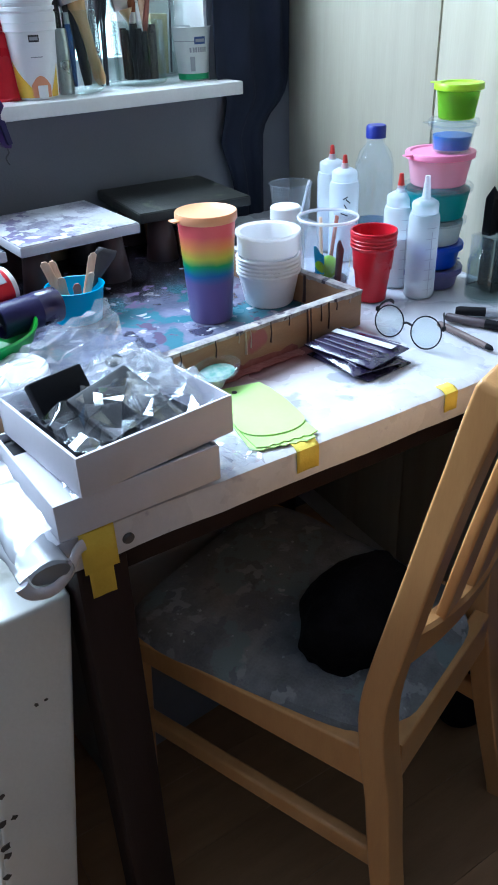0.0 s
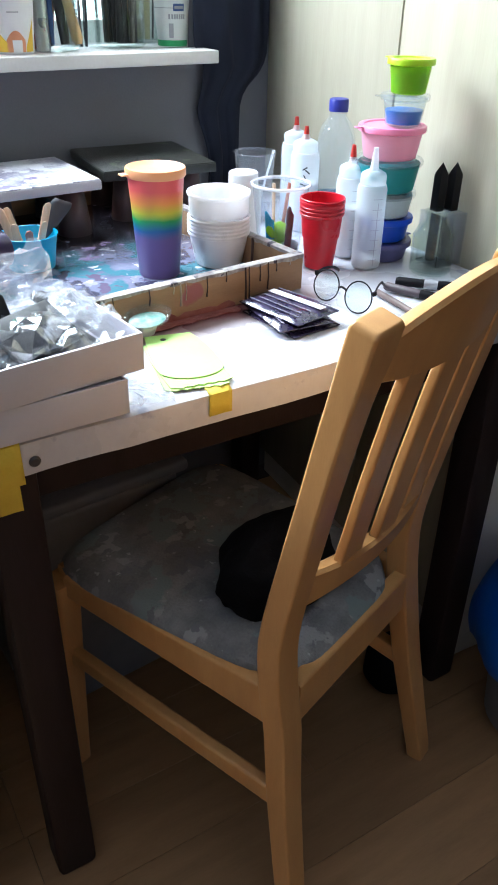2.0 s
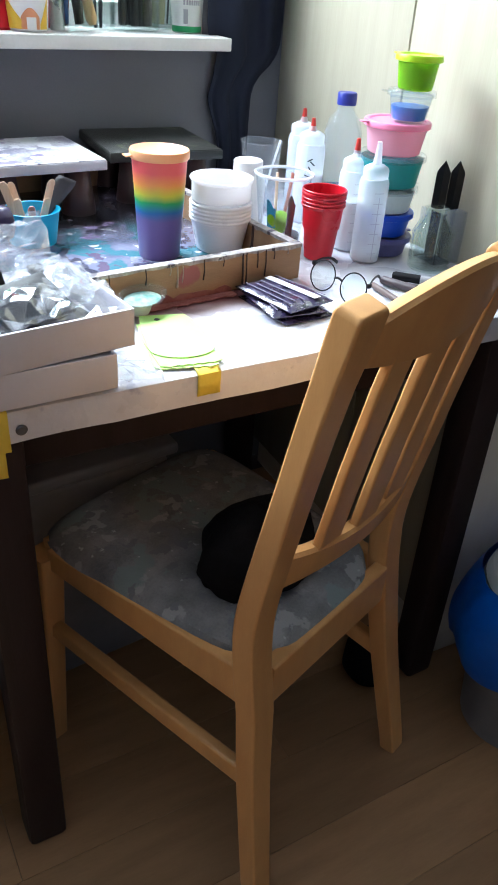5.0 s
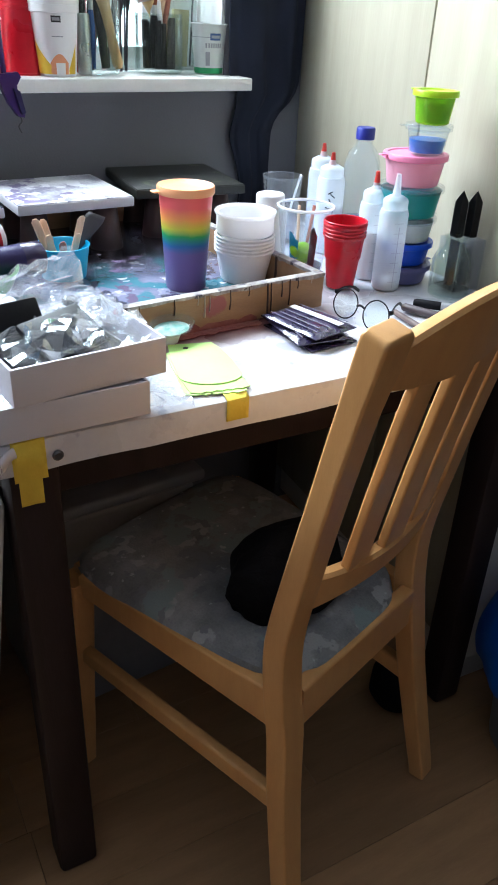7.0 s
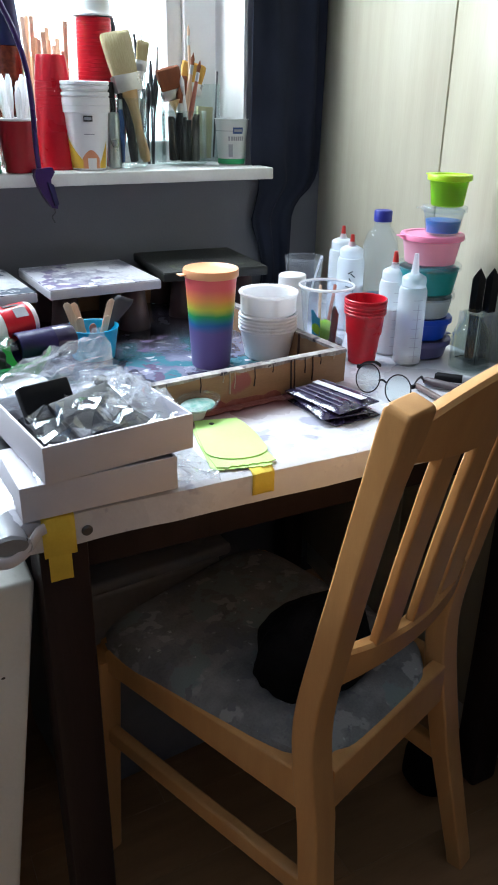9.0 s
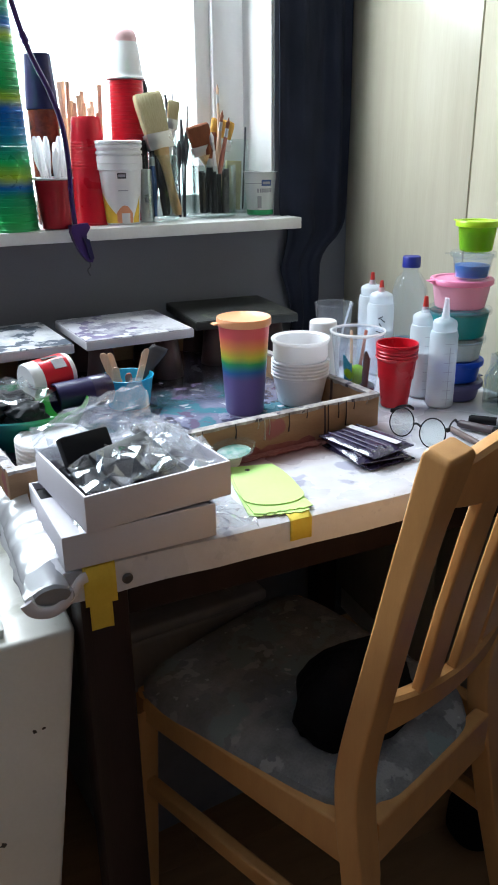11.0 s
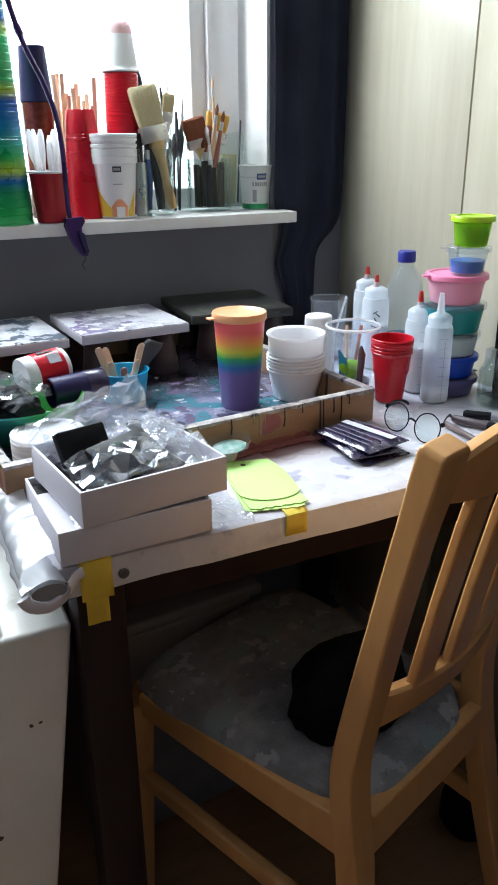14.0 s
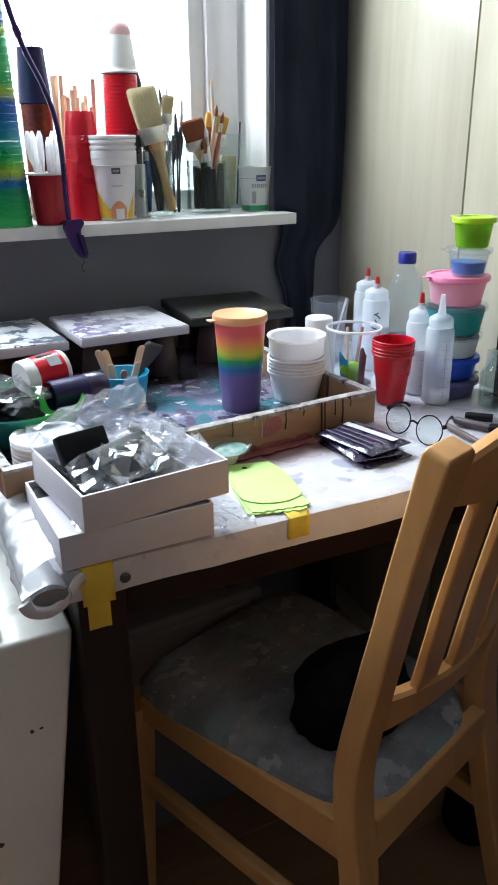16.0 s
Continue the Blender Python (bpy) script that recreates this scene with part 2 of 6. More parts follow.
M_SILVER = mat("pale_print", (0.66, 0.66, 0.72), rough=0.4)
M_DIMPRINT = mat("dim_print", (0.20, 0.19, 0.27), rough=0.4)
M_TRAYWOOD = speckled(mat("raw_tray_wood", (0.37, 0.23, 0.13), (0.26, 0.155, 0.085), 0.6, 5, 0.12, 90, stretch=(1.5, 9, 9)), [((0.30, 0.10, 0.10), 11, 0.66)])
M_TRAYEDGE = speckled(mat("paint_crusted_rim", (0.55, 0.52, 0.50), (0.10, 0.08, 0.09), 0.4, 40, 0.3), [((0.05, 0.04, 0.06), 38, 0.58)])
M_DRIP = mat("dried_dark_paint", (0.06, 0.03, 0.03), rough=0.4)
M_PALEDRIP = mat("dried_pale_paint", (0.55, 0.46, 0.40), rough=0.4)
M_POUR = speckled(mat("poured_paint_violet", (0.27, 0.27, 0.38), (0.10, 0.12, 0.20), 0.25, 16, 0.2, 90, coat=0.5, amount=0.5), [((0.06, 0.19, 0.25), 11, 0.53), ((0.09, 0.29, 0.33), 22, 0.60), ((0.05, 0.05, 0.09), 20, 0.60), ((0.60, 0.60, 0.66), 34, 0.63)])
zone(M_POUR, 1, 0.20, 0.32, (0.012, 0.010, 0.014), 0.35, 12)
speckled(M_POUR, [((0.35, 0.33, 0.40), 46, 0.67), ((0.12, 0.09, 0.16), 22, 0.60)])
M_CANVASEDGE = mat("canvas_edge", (0.62, 0.61, 0.65), (0.5, 0.48, 0.55), 0.6, 18, 0.2, 500, amount=0.8)
M_MARBLE = speckled(mat("marbled_canvas", (0.58, 0.58, 0.62), (0.15, 0.14, 0.21), 0.5, 17, 0.1, amount=0.28), [((0.17, 0.14, 0.26), 14, 0.58), ((0.60, 0.60, 0.64), 30, 0.55)])
M_BLOTCH = speckled(mat("blotched_canvas", (0.55, 0.56, 0.58), (0.28, 0.30, 0.34), 0.5, 24, 0.1, amount=0.3), [((0.05, 0.07, 0.10), 26, 0.52), ((0.50, 0.52, 0.55), 40, 0.58)])
M_BLACKCANVAS = speckled(mat("black_canvas", (0.030, 0.030, 0.026), (0.012, 0.014, 0.012), 0.45, 12, 0.3, 300, amount=0.8), [((0.07, 0.08, 0.05), 20, 0.62)])
M_CURTAIN = mat("dark_blue_curtain", (0.030, 0.036, 0.060), (0.016, 0.019, 0.032), 0.85, 8, 0.25, 500, spec=0.15)
M_STICK = mat("bare_wood_stick", (0.70, 0.50, 0.35), (0.58, 0.38, 0.25), 0.6, 20, 0.1, 200, stretch=(8, 8, 1))
M_STICKRED = mat("stained_stick", (0.40, 0.14, 0.10), rough=0.6)
M_BRISTLE = mat("cream_bristle", (0.62, 0.55, 0.34), (0.45, 0.38, 0.2), 0.8, 30, 0.5, 500, stretch=(30, 30, 1))
M_BRUSHWOOD = mat("brush_handle_wood", (0.55, 0.36, 0.16), (0.45, 0.28, 0.11), 0.4, 12, 0.05, stretch=(5, 5, 1), coat=0.3)
M_FERRULE = mat("tin_ferrule", (0.62, 0.62, 0.62), (0.5, 0.5, 0.5), 0.3, 30, 0.1, metal=0.9)
M_RUSTHAIR = mat("rust_bristle", (0.25, 0.075, 0.025), (0.15, 0.04, 0.015), 0.8, 30, 0.5, 500, stretch=(30, 30, 1))
M_GOLDHAIR = mat("golden_bristle", (0.62, 0.35, 0.05), (0.5, 0.25, 0.03), 0.7, 30, 0.5, 500, stretch=(30, 30, 1))
M_DARKHANDLE = mat("dark_handle", (0.022, 0.02, 0.02), rough=0.4, spec=0.3)
M_PURPLE = mat("purple_plastic", (0.045, 0.012, 0.13), (0.03, 0.008, 0.09), 0.3, 14, 0.03, coat=0.3)
M_INDIGO = mat("indigo_plastic", (0.02, 0.015, 0.075), rough=0.4, spec=0.3)
M_AMBER = mat("amber_glass", (0.26, 0.045, 0.02), (0.07, 0.012, 0.01), 0.2, 30, 0.03, trans=0.3, amount=0.3)
M_GREYBAG = mat("grey_plastic_bag", (0.24, 0.24, 0.25), (0.17, 0.17, 0.18), 0.45, 8, 0.2, 50)
M_GREY = mat("grey_silicone", (0.07, 0.07, 0.078), rough=0.5, spec=0.2)
M_TEALPAINT = mat("teal_wet_paint", (0.08, 0.40, 0.33), (0.6, 0.72, 0.7), 0.2, 50, 0.1, amount=0.4)
M_LABELYELLOW = mat("yellow_print", (0.80, 0.52, 0.05), rough=0.45)
M_LABELORANGE = mat("orange_print", (0.72, 0.30, 0.16), rough=0.45)
M_LABELBLACK = mat("black_print", (0.03, 0.03, 0.035), rough=0.45)
M_LABELGREY = mat("grey_print", (0.36, 0.37, 0.40), rough=0.45)
M_LABELBLUE = mat("blue_print", (0.04, 0.09, 0.26), rough=0.45)
M_GREENBASE = mat("green_print", (0.03, 0.35, 0.12), rough=0.4)
M_SCREW = mat("dull_screw", (0.12, 0.12, 0.13), rough=0.4, metal=0.7)
M_WATER = mat("blue_liquid", (0.10, 0.30, 0.55), rough=0.15, trans=0.5)
M_UPVC = mat("window_frame_white", (0.80, 0.80, 0.80), (0.74, 0.74, 0.74), 0.35, 6, 0.03)
R_RAINBOW = ramp_mat("rainbow_print", [(0.0, (0.15, 0.11, 0.30)), (0.42, (0.16, 0.11, 0.33)), (0.50, (0.02, 0.14, 0.42)), (0.60, (0.03, 0.38, 0.10)), (0.67, (0.62, 0.60, 0.05)), (0.76, (0.85, 0.33, 0.08)), (0.87, (0.82, 0.12, 0.13))], lo=0.0, hi=0.145, rough=0.35, wobble=0.05)
M_ORANGELID = mat("orange_lid", (0.90, 0.43, 0.22), (0.85, 0.38, 0.18), 0.35, 14, 0.03)
GREEN, BLUE, YEL, DKG = (0.02, 0.50, 0.12), (0.0, 0.12, 0.50), (0.42, 0.60, 0.03), (0.01, 0.32, 0.15)
R_GREENSTACK = ramp_mat("green_blue_bands", [(0.0, (0.10, 0.60, 0.22)), (0.06, GREEN), (0.16, DKG), (0.20, BLUE), (0.24, YEL), (0.30, GREEN), (0.42, (0.0, 0.22, 0.45)), (0.52, BLUE), (0.56, YEL), (0.60, GREEN), (0.76, (0.02, 0.6, 0.2)), (0.80, YEL), (0.84, BLUE), (0.90, DKG), (0.96, (0.1, 0.6, 0.3))], lo=0.0, hi=0.40, rough=0.3, trans=0.3, wobble=0.03)
R_BOWL = ramp_mat("green_to_blue_bowl", [(0.0, (0.005, 0.05, 0.20)), (0.35, (0.005, 0.14, 0.18)), (0.7, (0.01, 0.20, 0.04)), (1.0, (0.03, 0.24, 0.02))], axis=0, lo=-0.10, hi=0.08, rough=0.3, wobble=0.1)


# ---- shape helpers ----
def thing(name, x=0, y=0, z=0, rz=0, label="", category="", group="", kind="", rx=0, ry=0):
    ob = new(name)
    ob.empty_display_size = 0.02
    ob.matrix_world = pose(x, y, z, rx, ry, rz)
    return tagged(ob, label, category, group, kind)


def part(name, bm, material, parent=None, label="", smooth=True):
    me = bpy.data.meshes.new(name)
    bmesh.ops.recalc_face_normals(bm, faces=bm.faces)
    bm.to_mesh(me)
    bm.free()
    me.materials.append(material)
    if smooth:
        for p in me.polygons:
            p.use_smooth = True
        me.set_sharp_from_angle(angle=radians(38))
    ob = new(name, me)
    ob.parent = parent
    return tagged(ob, label)


def solo(name, bm, material, m, label, category, group="", kind=""):
    ob = part(name, bm, material)
    ob.matrix_world = m
    return tagged(ob, label, category, group, kind)


def box(sx, sy, sz, c=(0, 0, 0), bevel=0.0, m=None, bm=None, segs=2):
    """A bevelled box of that size with its middle at c."""
    out = bm or bmesh.new()
    mat4 = Matrix.Translation(c) @ (m or Matrix()) @ Matrix.Diagonal((sx, sy, sz, 1))
    r = bmesh.ops.create_cube(out, size=1, matrix=mat4)
    if bevel:
        es = list({e for v in r["verts"] for e in v.link_edges})
        bmesh.ops.bevel(out, geom=es, offset=bevel, segments=segs, affect="EDGES", profile=0.5)
    return out


def lathe(profile, n=32, bm=None, c=(0, 0, 0), m=None, squash=1.0):
    """Turns a profile of (radius, height) about z. Points of radius 0 close it."""
    out = bm or bmesh.new()
    m = Matrix.Translation(c) @ (m or Matrix())
    rings = []
    for r, z in profile:
        if r < 1e-6:
            rings.append([out.verts.new(m @ Vector((0, 0, z)))])
        else:
            rings.append([out.verts.new(m @ Vector((r * math.cos(2 * math.pi * k / n), squash * r * math.sin(2 * math.pi * k / n), z))) for k in range(n)])
    for a, b in zip(rings, rings[1:]):
        for k in range(n):
            q = [a[k % len(a)], a[(k + 1) % len(a)], b[(k + 1) % len(b)], b[k % len(b)]]
            q = list(dict.fromkeys(q))
            if len(q) > 2:
                out.faces.new(q)
    return out


def cup(r_top, r_bot, h, wall=0.0012, lip=0.0015, ribs=0, n=36, foot=0.0):
    """An open cup with wall thickness, a rolled rim and, if wanted, rings below the rim."""
    p = [(0, foot), (r_bot - 0.003, foot), (r_bot - 0.002, 0), (r_bot, 0.001)]
    top = h - ribs * 0.006
    p.append((r_bot + (r_top - r_bot) * top / h - 0.0005, top))
    for k in range(ribs):
        z = top + k * 0.006
        p += [(r_top + 0.0005, z), (r_top + 0.001, z + 0.0035), (r_top - 0.001, z + 0.0042), (r_top - 0.001, z + 0.0058)]
    p += [(r_top, h - lip), (r_top + lip, h - lip / 2), (r_top, h), (r_top - wall, h - lip / 2), (r_bot - wall, 0.002 + foot), (0, 0.002 + foot)]
    return lathe(p, n)


def tube(points, radius, n=10, bm=None, closed=False, flat=1.0):
    """A round rod along points. radius: one number or one for each point."""
    out = bm or bmesh.new()
    pts = [Vector(p) for p in points]
    rad = radius if isinstance(radius, (list, tuple)) else [radius] * len(pts)
    side, rings = None, []
    for k, p in enumerate(pts):
        a, b = pts[max(k - 1, 0)], pts[min(k + 1, len(pts) - 1)]
        if closed:
            a, b = pts[k - 1], pts[(k + 1) % len(pts)]
        d = (b - a).normalized()
        if side is None:
            side = d.cross(Vector((0, 0, 1)) if abs(d.z) < 0.9 else Vector((1, 0, 0))).normalized()
        side = (side - d * side.dot(d)).normalized()
        up = d.cross(side)
        rings.append([out.verts.new(p + rad[k] * (math.cos(2 * math.pi * j / n) * side + flat * math.sin(2 * math.pi * j / n) * up)) for j in range(n)])
    pairs = list(zip(rings, rings[1:])) + ([(rings[-1], rings[0])] if closed else [])
    for a, b in pairs:
        for j in range(n):
            out.faces.new((a[j], a[(j + 1) % n], b[(j + 1) % n], b[j]))
    if not closed:
        out.faces.new(rings[0][::-1])
        out.faces.new(rings[-1])
    return out


def sweep_rect(points, widths, depths, across=(1, 0, 0), bevel=0.004):
    """A bar of rectangular section along points, its width along across."""
    out = bmesh.new()
    ac, rings = Vector(across).normalized(), []
    pts = [Vector(p) for p in points]
    for k, p in enumerate(pts):
        d = (pts[min(k + 1, len(pts) - 1)] - pts[max(k - 1, 0)]).normalized()
        nn = d.cross(ac).normalized()
        w, dp = widths[k] / 2, depths[k] / 2
        c = min(bevel, w * 0.7, dp * 0.7)
        ring = []
        for q, (sx, sy) in enumerate(((1, 1), (-1, 1), (-1, -1), (1, -1))):
            for st in range(4):
                an = (q + st / 3) * math.pi / 2
                ring.append(ac * (sx * (w - c) + c * math.cos(an)) + nn * (sy * (dp - c) + c * math.sin(an)))
        rings.append([out.verts.new(p + v) for v in ring])
    for a, b in zip(rings, rings[1:]):
        for j in range(16):
            out.faces.new((a[j], a[(j + 1) % 16], b[(j + 1) % 16], b[j]))
    out.faces.new(rings[0][::-1])
    out.faces.new(rings[-1])
    return out


def prism(outline, z0, z1, bm=None, m=None):
    """A slab between z0 and z1 with the given outline in x and y."""
    out = bm or bmesh.new()
    m = m or Matrix()
    a = [out.verts.new(m @ Vector((x, y, z0))) for x, y in outline]
    b = [out.verts.new(m @ Vector((x, y, z1))) for x, y in outline]
    out.faces.new(a[::-1])
    out.faces.new(b)
    for k in range(len(a)):
        j = (k + 1) % len(a)
        out.faces.new((a[k], a[j], b[j], b[k]))
    return out


def smooth_path(pts, steps=6):
    """Points on a smooth curve through pts."""
    pts = [Vector(p) for p in pts]
    out = []
    for k in range(len(pts) - 1):
        p0, p1, p2, p3 = pts[max(k - 1, 0)], pts[k], pts[k + 1], pts[min(k + 2, len(pts) - 1)]
        for s in range(steps):
            t = s / steps
            out.append(0.5 * ((2 * p1) + (p2 - p0) * t + (2 * p0 - 5 * p1 + 4 * p2 - p3) * t * t + (3 * p1 - p0 - 3 * p2 + p3) * t ** 3))
    return out + [pts[-1]]


def crumpled(nx, ny, fn, amp, freq, seed=0):
    """A sheet fn(u, v) creased by noise."""
    bm = bmesh.new()
    g = []
    for i in range(nx + 1):
        row = []
        for j in range(ny + 1):
            p = Vector(fn(i / nx, j / ny))
            q = p * freq + Vector((seed * 7.3, seed * 3.1, seed))
            d = noise.noise_vector(q) + 0.5 * noise.noise_vector(q * 2.3)
            ridge = 1 - abs(noise.noise(q * 1.3 + Vector((9, 2, 5)))) * 2
            row.append(bm.verts.new(p + amp * (d + Vector((0, 0, ridge * 0.8)))))
        g.append(row)
    for i in range(nx):
        for j in range(ny):
            bm.faces.new((g[i][j], g[i + 1][j], g[i + 1][j + 1], g[i][j + 1]))
    return bm


def wrap_print(parent, r0, r1, z0, z1, a0, a1, material, name="print_patch", off=0.0004, top=None):
    """A printed patch on a conical wall between two angles."""
    bm2 = bmesh.new()
    cols_ = []
    for i in range(13):
        a = radians(a0 + (a1 - a0) * i / 12)
        zt = z1 if top is None else z0 + (z1 - z0) * top(i / 12)
        col_ = []
        for z in (z0, (z0 + zt) / 2, zt):
            r = r0 + (r1 - r0) * z + off
            col_.append(bm2.verts.new((r * math.cos(a), r * math.sin(a), z)))
        cols_.append(col_)
    for a, b in zip(cols_, cols_[1:]):
        for j in range(2):
            bm2.faces.new((a[j], b[j], b[j + 1], a[j + 1]))
    return part(name, bm2, material, parent)


# ---- the room ----
WALL_Y, TOP = 0.815, 0.757
OPEN_L, OPEN_R, SILL_Z, OPEN_TOP = -1.40, 0.598, 1.012, 2.15


def wall(name, sx, sy, sz, c, material, label):
    return solo(name, box(sx, sy, sz), material, pose(*c), label, "wall", kind="structure")


wall_parts = bmesh.new()
for x0, x1, z0, z1 in ((-2.2, 2.0, 0.0, SILL_Z - 0.022), (-2.2, OPEN_L, SILL_Z - 0.022, 2.5), (OPEN_R, 2.0, SILL_Z - 0.022, 2.5), (OPEN_L, OPEN_R, OPEN_TOP, 2.5)):
    box(x1 - x0, 0.26, z1 - z0, ((x0 + x1) / 2, WALL_Y + 0.13, (z0 + z1) / 2), bm=wall_parts)
solo("wall_north", wall_parts, M_WALL, Matrix(), "grey painted wall below and beside the window", "wall", kind="structure")
# added out of view to close the room, dark so little light returns
wall("wall_south", 4.2, 0.12, 2.5, (-0.1, -2.66, 1.25), M_ROOM, "unseen dark wall behind the work corner, limiting bounce light")
wall("wall_west", 0.12, 3.4, 2.5, (-2.14, -0.9, 1.25), M_ROOM, "unseen dark side wall of the room, limiting bounce light")
wall("wall_east", 0.12, 3.4, 2.5, (1.94, -0.9, 1.25), M_ROOM, "unseen dark side wall beyond the wardrobe, limiting bounce light")
solo("ceiling", box(4.2, 3.5, 0.1), M_CEIL, pose(-0.1, -0.9, 2.55), "plain white ceiling", "ceiling", kind="structure")
solo("floor", box(4.2, 3.6, 0.08), M_DARKWOOD, pose(-0.1, -0.9, -0.05), "brown wood laminate floor", "floor", kind="structure")
FLOOR = bpy.data.objects["floor"]

# window sill with its overhanging end
sill_bm = bmesh.new()
box(2.045, 0.07, 0.022, (-0.3975, 0.780, SILL_Z - 0.011), 0.002, bm=sill_bm)
box(OPEN_R - OPEN_L - 0.004, 0.15, 0.022, ((OPEN_L + OPEN_R) / 2, 0.889, SILL_Z - 0.0113), bm=sill_bm)
solo("window_sill", sill_bm, M_SILL, Matrix(), "white lacquered window sill with dusty stains", "window sill", kind="structure")

# reveal, frame and panes
rev = box(0.006, 0.14, OPEN_TOP - SILL_Z, (OPEN_R - 0.003, 0.888, (OPEN_TOP + SILL_Z) / 2))
solo("trim", rev, M_WHITE, Matrix(), "white painted window reveal", "trim", kind="structure")
win = thing("window_1", 0, 0.955, SILL_Z, label="white window with large panes and bright daylight outside", category="window", kind="structure")
H = OPEN_TOP - SILL_Z
fr = bmesh.new()
for x, w in ((OPEN_R - 0.052, 0.070), (OPEN_L + 0.03, 0.055), (-0.30, 0.06)):
    box(w, 0.06, H, (x, 0, H / 2), 0.004, bm=fr)
for z in (0.02, H - 0.025):
    box(OPEN_R - OPEN_L - 0.02, 0.055, 0.045, ((OPEN_L + OPEN_R) / 2, 0.0, z), 0.004, bm=fr)
part("window_frame", fr, M_UPVC, win)
sash = bmesh.new()
for x in (0.494, -0.25):
    box(0.035, 0.045, H - 0.09, (x, 0.004, H / 2), 0.004, bm=sash)
part("sash", sash, M_UPVC, win)
for x0, x1 in ((-0.27, 0.51), (OPEN_L + 0.06, -0.33)):
    pane = part("pane", box(x1 - x0, 0.004, H - 0.08, ((x0 + x1) / 2, 0.01, H / 2)), M_GLASS, win)
    pane.visible_shadow = False

# bright sky and pale roofs outside
M_SKY = bpy.data.materials.new("overcast_sky")
M_SKY.use_nodes = True
sn = M_SKY.node_tree
em = sn.nodes.new("ShaderNodeEmission")
em.inputs[0].default_value, em.inputs[1].default_value = (0.93, 0.97, 1.0, 1), 6.0
sn.links.new(em.outputs[0], sn.nodes["Material Output"].inputs[0])
solo("backdrop", box(14, 0.05, 9), M_SKY, pose(1, 9.0, 3.0), "bright overcast sky outside the window", "sky", kind="structure")
# roof edges emit a pale glow that stands in for outdoor glare
M_ROOFGLOW = bpy.data.materials.new("glowing_roof_lines")
M_ROOFGLOW.use_nodes = True
hn = M_ROOFGLOW.node_tree
em2 = hn.nodes.new("ShaderNodeEmission")
em2.inputs[0].default_value, em2.inputs[1].default_value = (0.9, 0.93, 0.97, 1), 1.6
hn.links.new(em2.outputs[0], hn.nodes["Material Output"].inputs[0])
roof = bmesh.new()
for a, b in (((1.15, 2.35), (1.9, 2.15)), ((2.55, 2.45), (2.7, 2.1)), ((3.0, 2.32), (3.5, 2.3)), ((2.65, 2.1), (3.4, 2.35))):
    tube([(a[0], 8.9, a[1]), (b[0], 8.9, b[1])], 0.018, 6, bm=roof)
solo("backdrop_roof", roof, M_ROOFGLOW, Matrix(), "pale roof edges lost in the glare outside", "roof", kind="structure")

# curtain: folded cloth beside the window, gathered below the sill
CURTAIN_L = ((0.70, 0.622), (0.80, 0.630), (0.84, 0.622), (0.90, 0.601), (0.95, 0.616), (0.98, 0.620), (1.02, 0.600), (2.3, 0.596))
CURTAIN_R = ((0.70, 0.700), (0.86, 0.703), (0.915, 0.705), (0.94, 0.722), (0.965, 0.752), (0.99, 0.766), (1.03, 0.768), (2.3, 0.768))


def along(table_, z):
    """A value from (height, value) pairs, straight between them."""
    for (z0, v0), (z1, v1) in zip(table_, table_[1:]):
        if z <= z1:
            return v0 + (v1 - v0) * max(z - z0, 0) / (z1 - z0)
    return table_[-1][1]


cur = bmesh.new()
rows = []
for i in range(81):
    z = 2.2 - 1.48 * i / 80
    x0, x1 = along(CURTAIN_L, z), along(CURTAIN_R, z)
    k = min(max((1.0 - z) / 0.08, 0), 1)
    row = []
    for j in range(65):
        u = j / 64
        f = math.sin(u * 14 + 2.4 * noise.noise(Vector((u * 2.5, z * 1.6, 5)))) * 0.008 + 0.005 * noise.noise(Vector((u * 9, z * 2.2, 8)))
        row.append(cur.verts.new((x0 + (x1 - x0) * u + 0.004 * noise.noise(Vector((u * 6, z * 3, 1))), 0.797 + f * (1 - 0.4 * k), z)))
    rows.append(row)
for a, b in zip(rows, rows[1:]):
    for j in range(64):
        cur.faces.new((a[j], a[j + 1], b[j + 1], b[j]))
curtain = solo("curtain", cur, M_CURTAIN, Matrix(), "dark blue curtain hanging in folds beside the window", "curtain")
sol = curtain.modifiers.new("thickness", "SOLIDIFY")
sol.thickness = 0.002

# wardrobe of pale ash panels
ward = thing("wardrobe", 0.735, 0.035, 0, -2.94, label="tall wardrobe with pale ash panels and a dark seam", category="wardrobe")
part("carcass", box(0.53, 0.755, 2.2, (0.287, 0.395, 1.1), 0.002), M_SEAM, ward)
for y0, y1 in ((0.017, 0.3565), (0.3605, 0.778)):
    part("panel", box(0.018, y1 - y0, 2.13, (0.009, (y0 + y1) / 2, 1.138), 0.0015), M_ASH, ward)
# front and plinth take the lightened colour in place of light from the room
part("front_panel", box(0.55, 0.016, 2.13, (0.275, 0.008, 1.138), 0.0015), M_LITFRONT, ward)
part("plinth", box(0.52, 0.74, 0.070, (0.270, 0.386, 0.035), 0.001), M_LITFRONT, ward)

# ---- table ----
table = thing("table", 0, 0, 0, label="square work table with dark brown legs under a white sheet", category="table")
part("tabletop", box(0.793, 0.79, 0.03, (0.3335, 0.402, 0.7365), 0.003), M_WHITE, table)
for x, y in ((-0.018, 0.045), (0.70, 0.045), (-0.018, 0.75), (0.70, 0.75)):
    part("leg", box(0.056, 0.056, 0.72, (x, y, 0.36), 0.008), M_DARKWOOD, table)
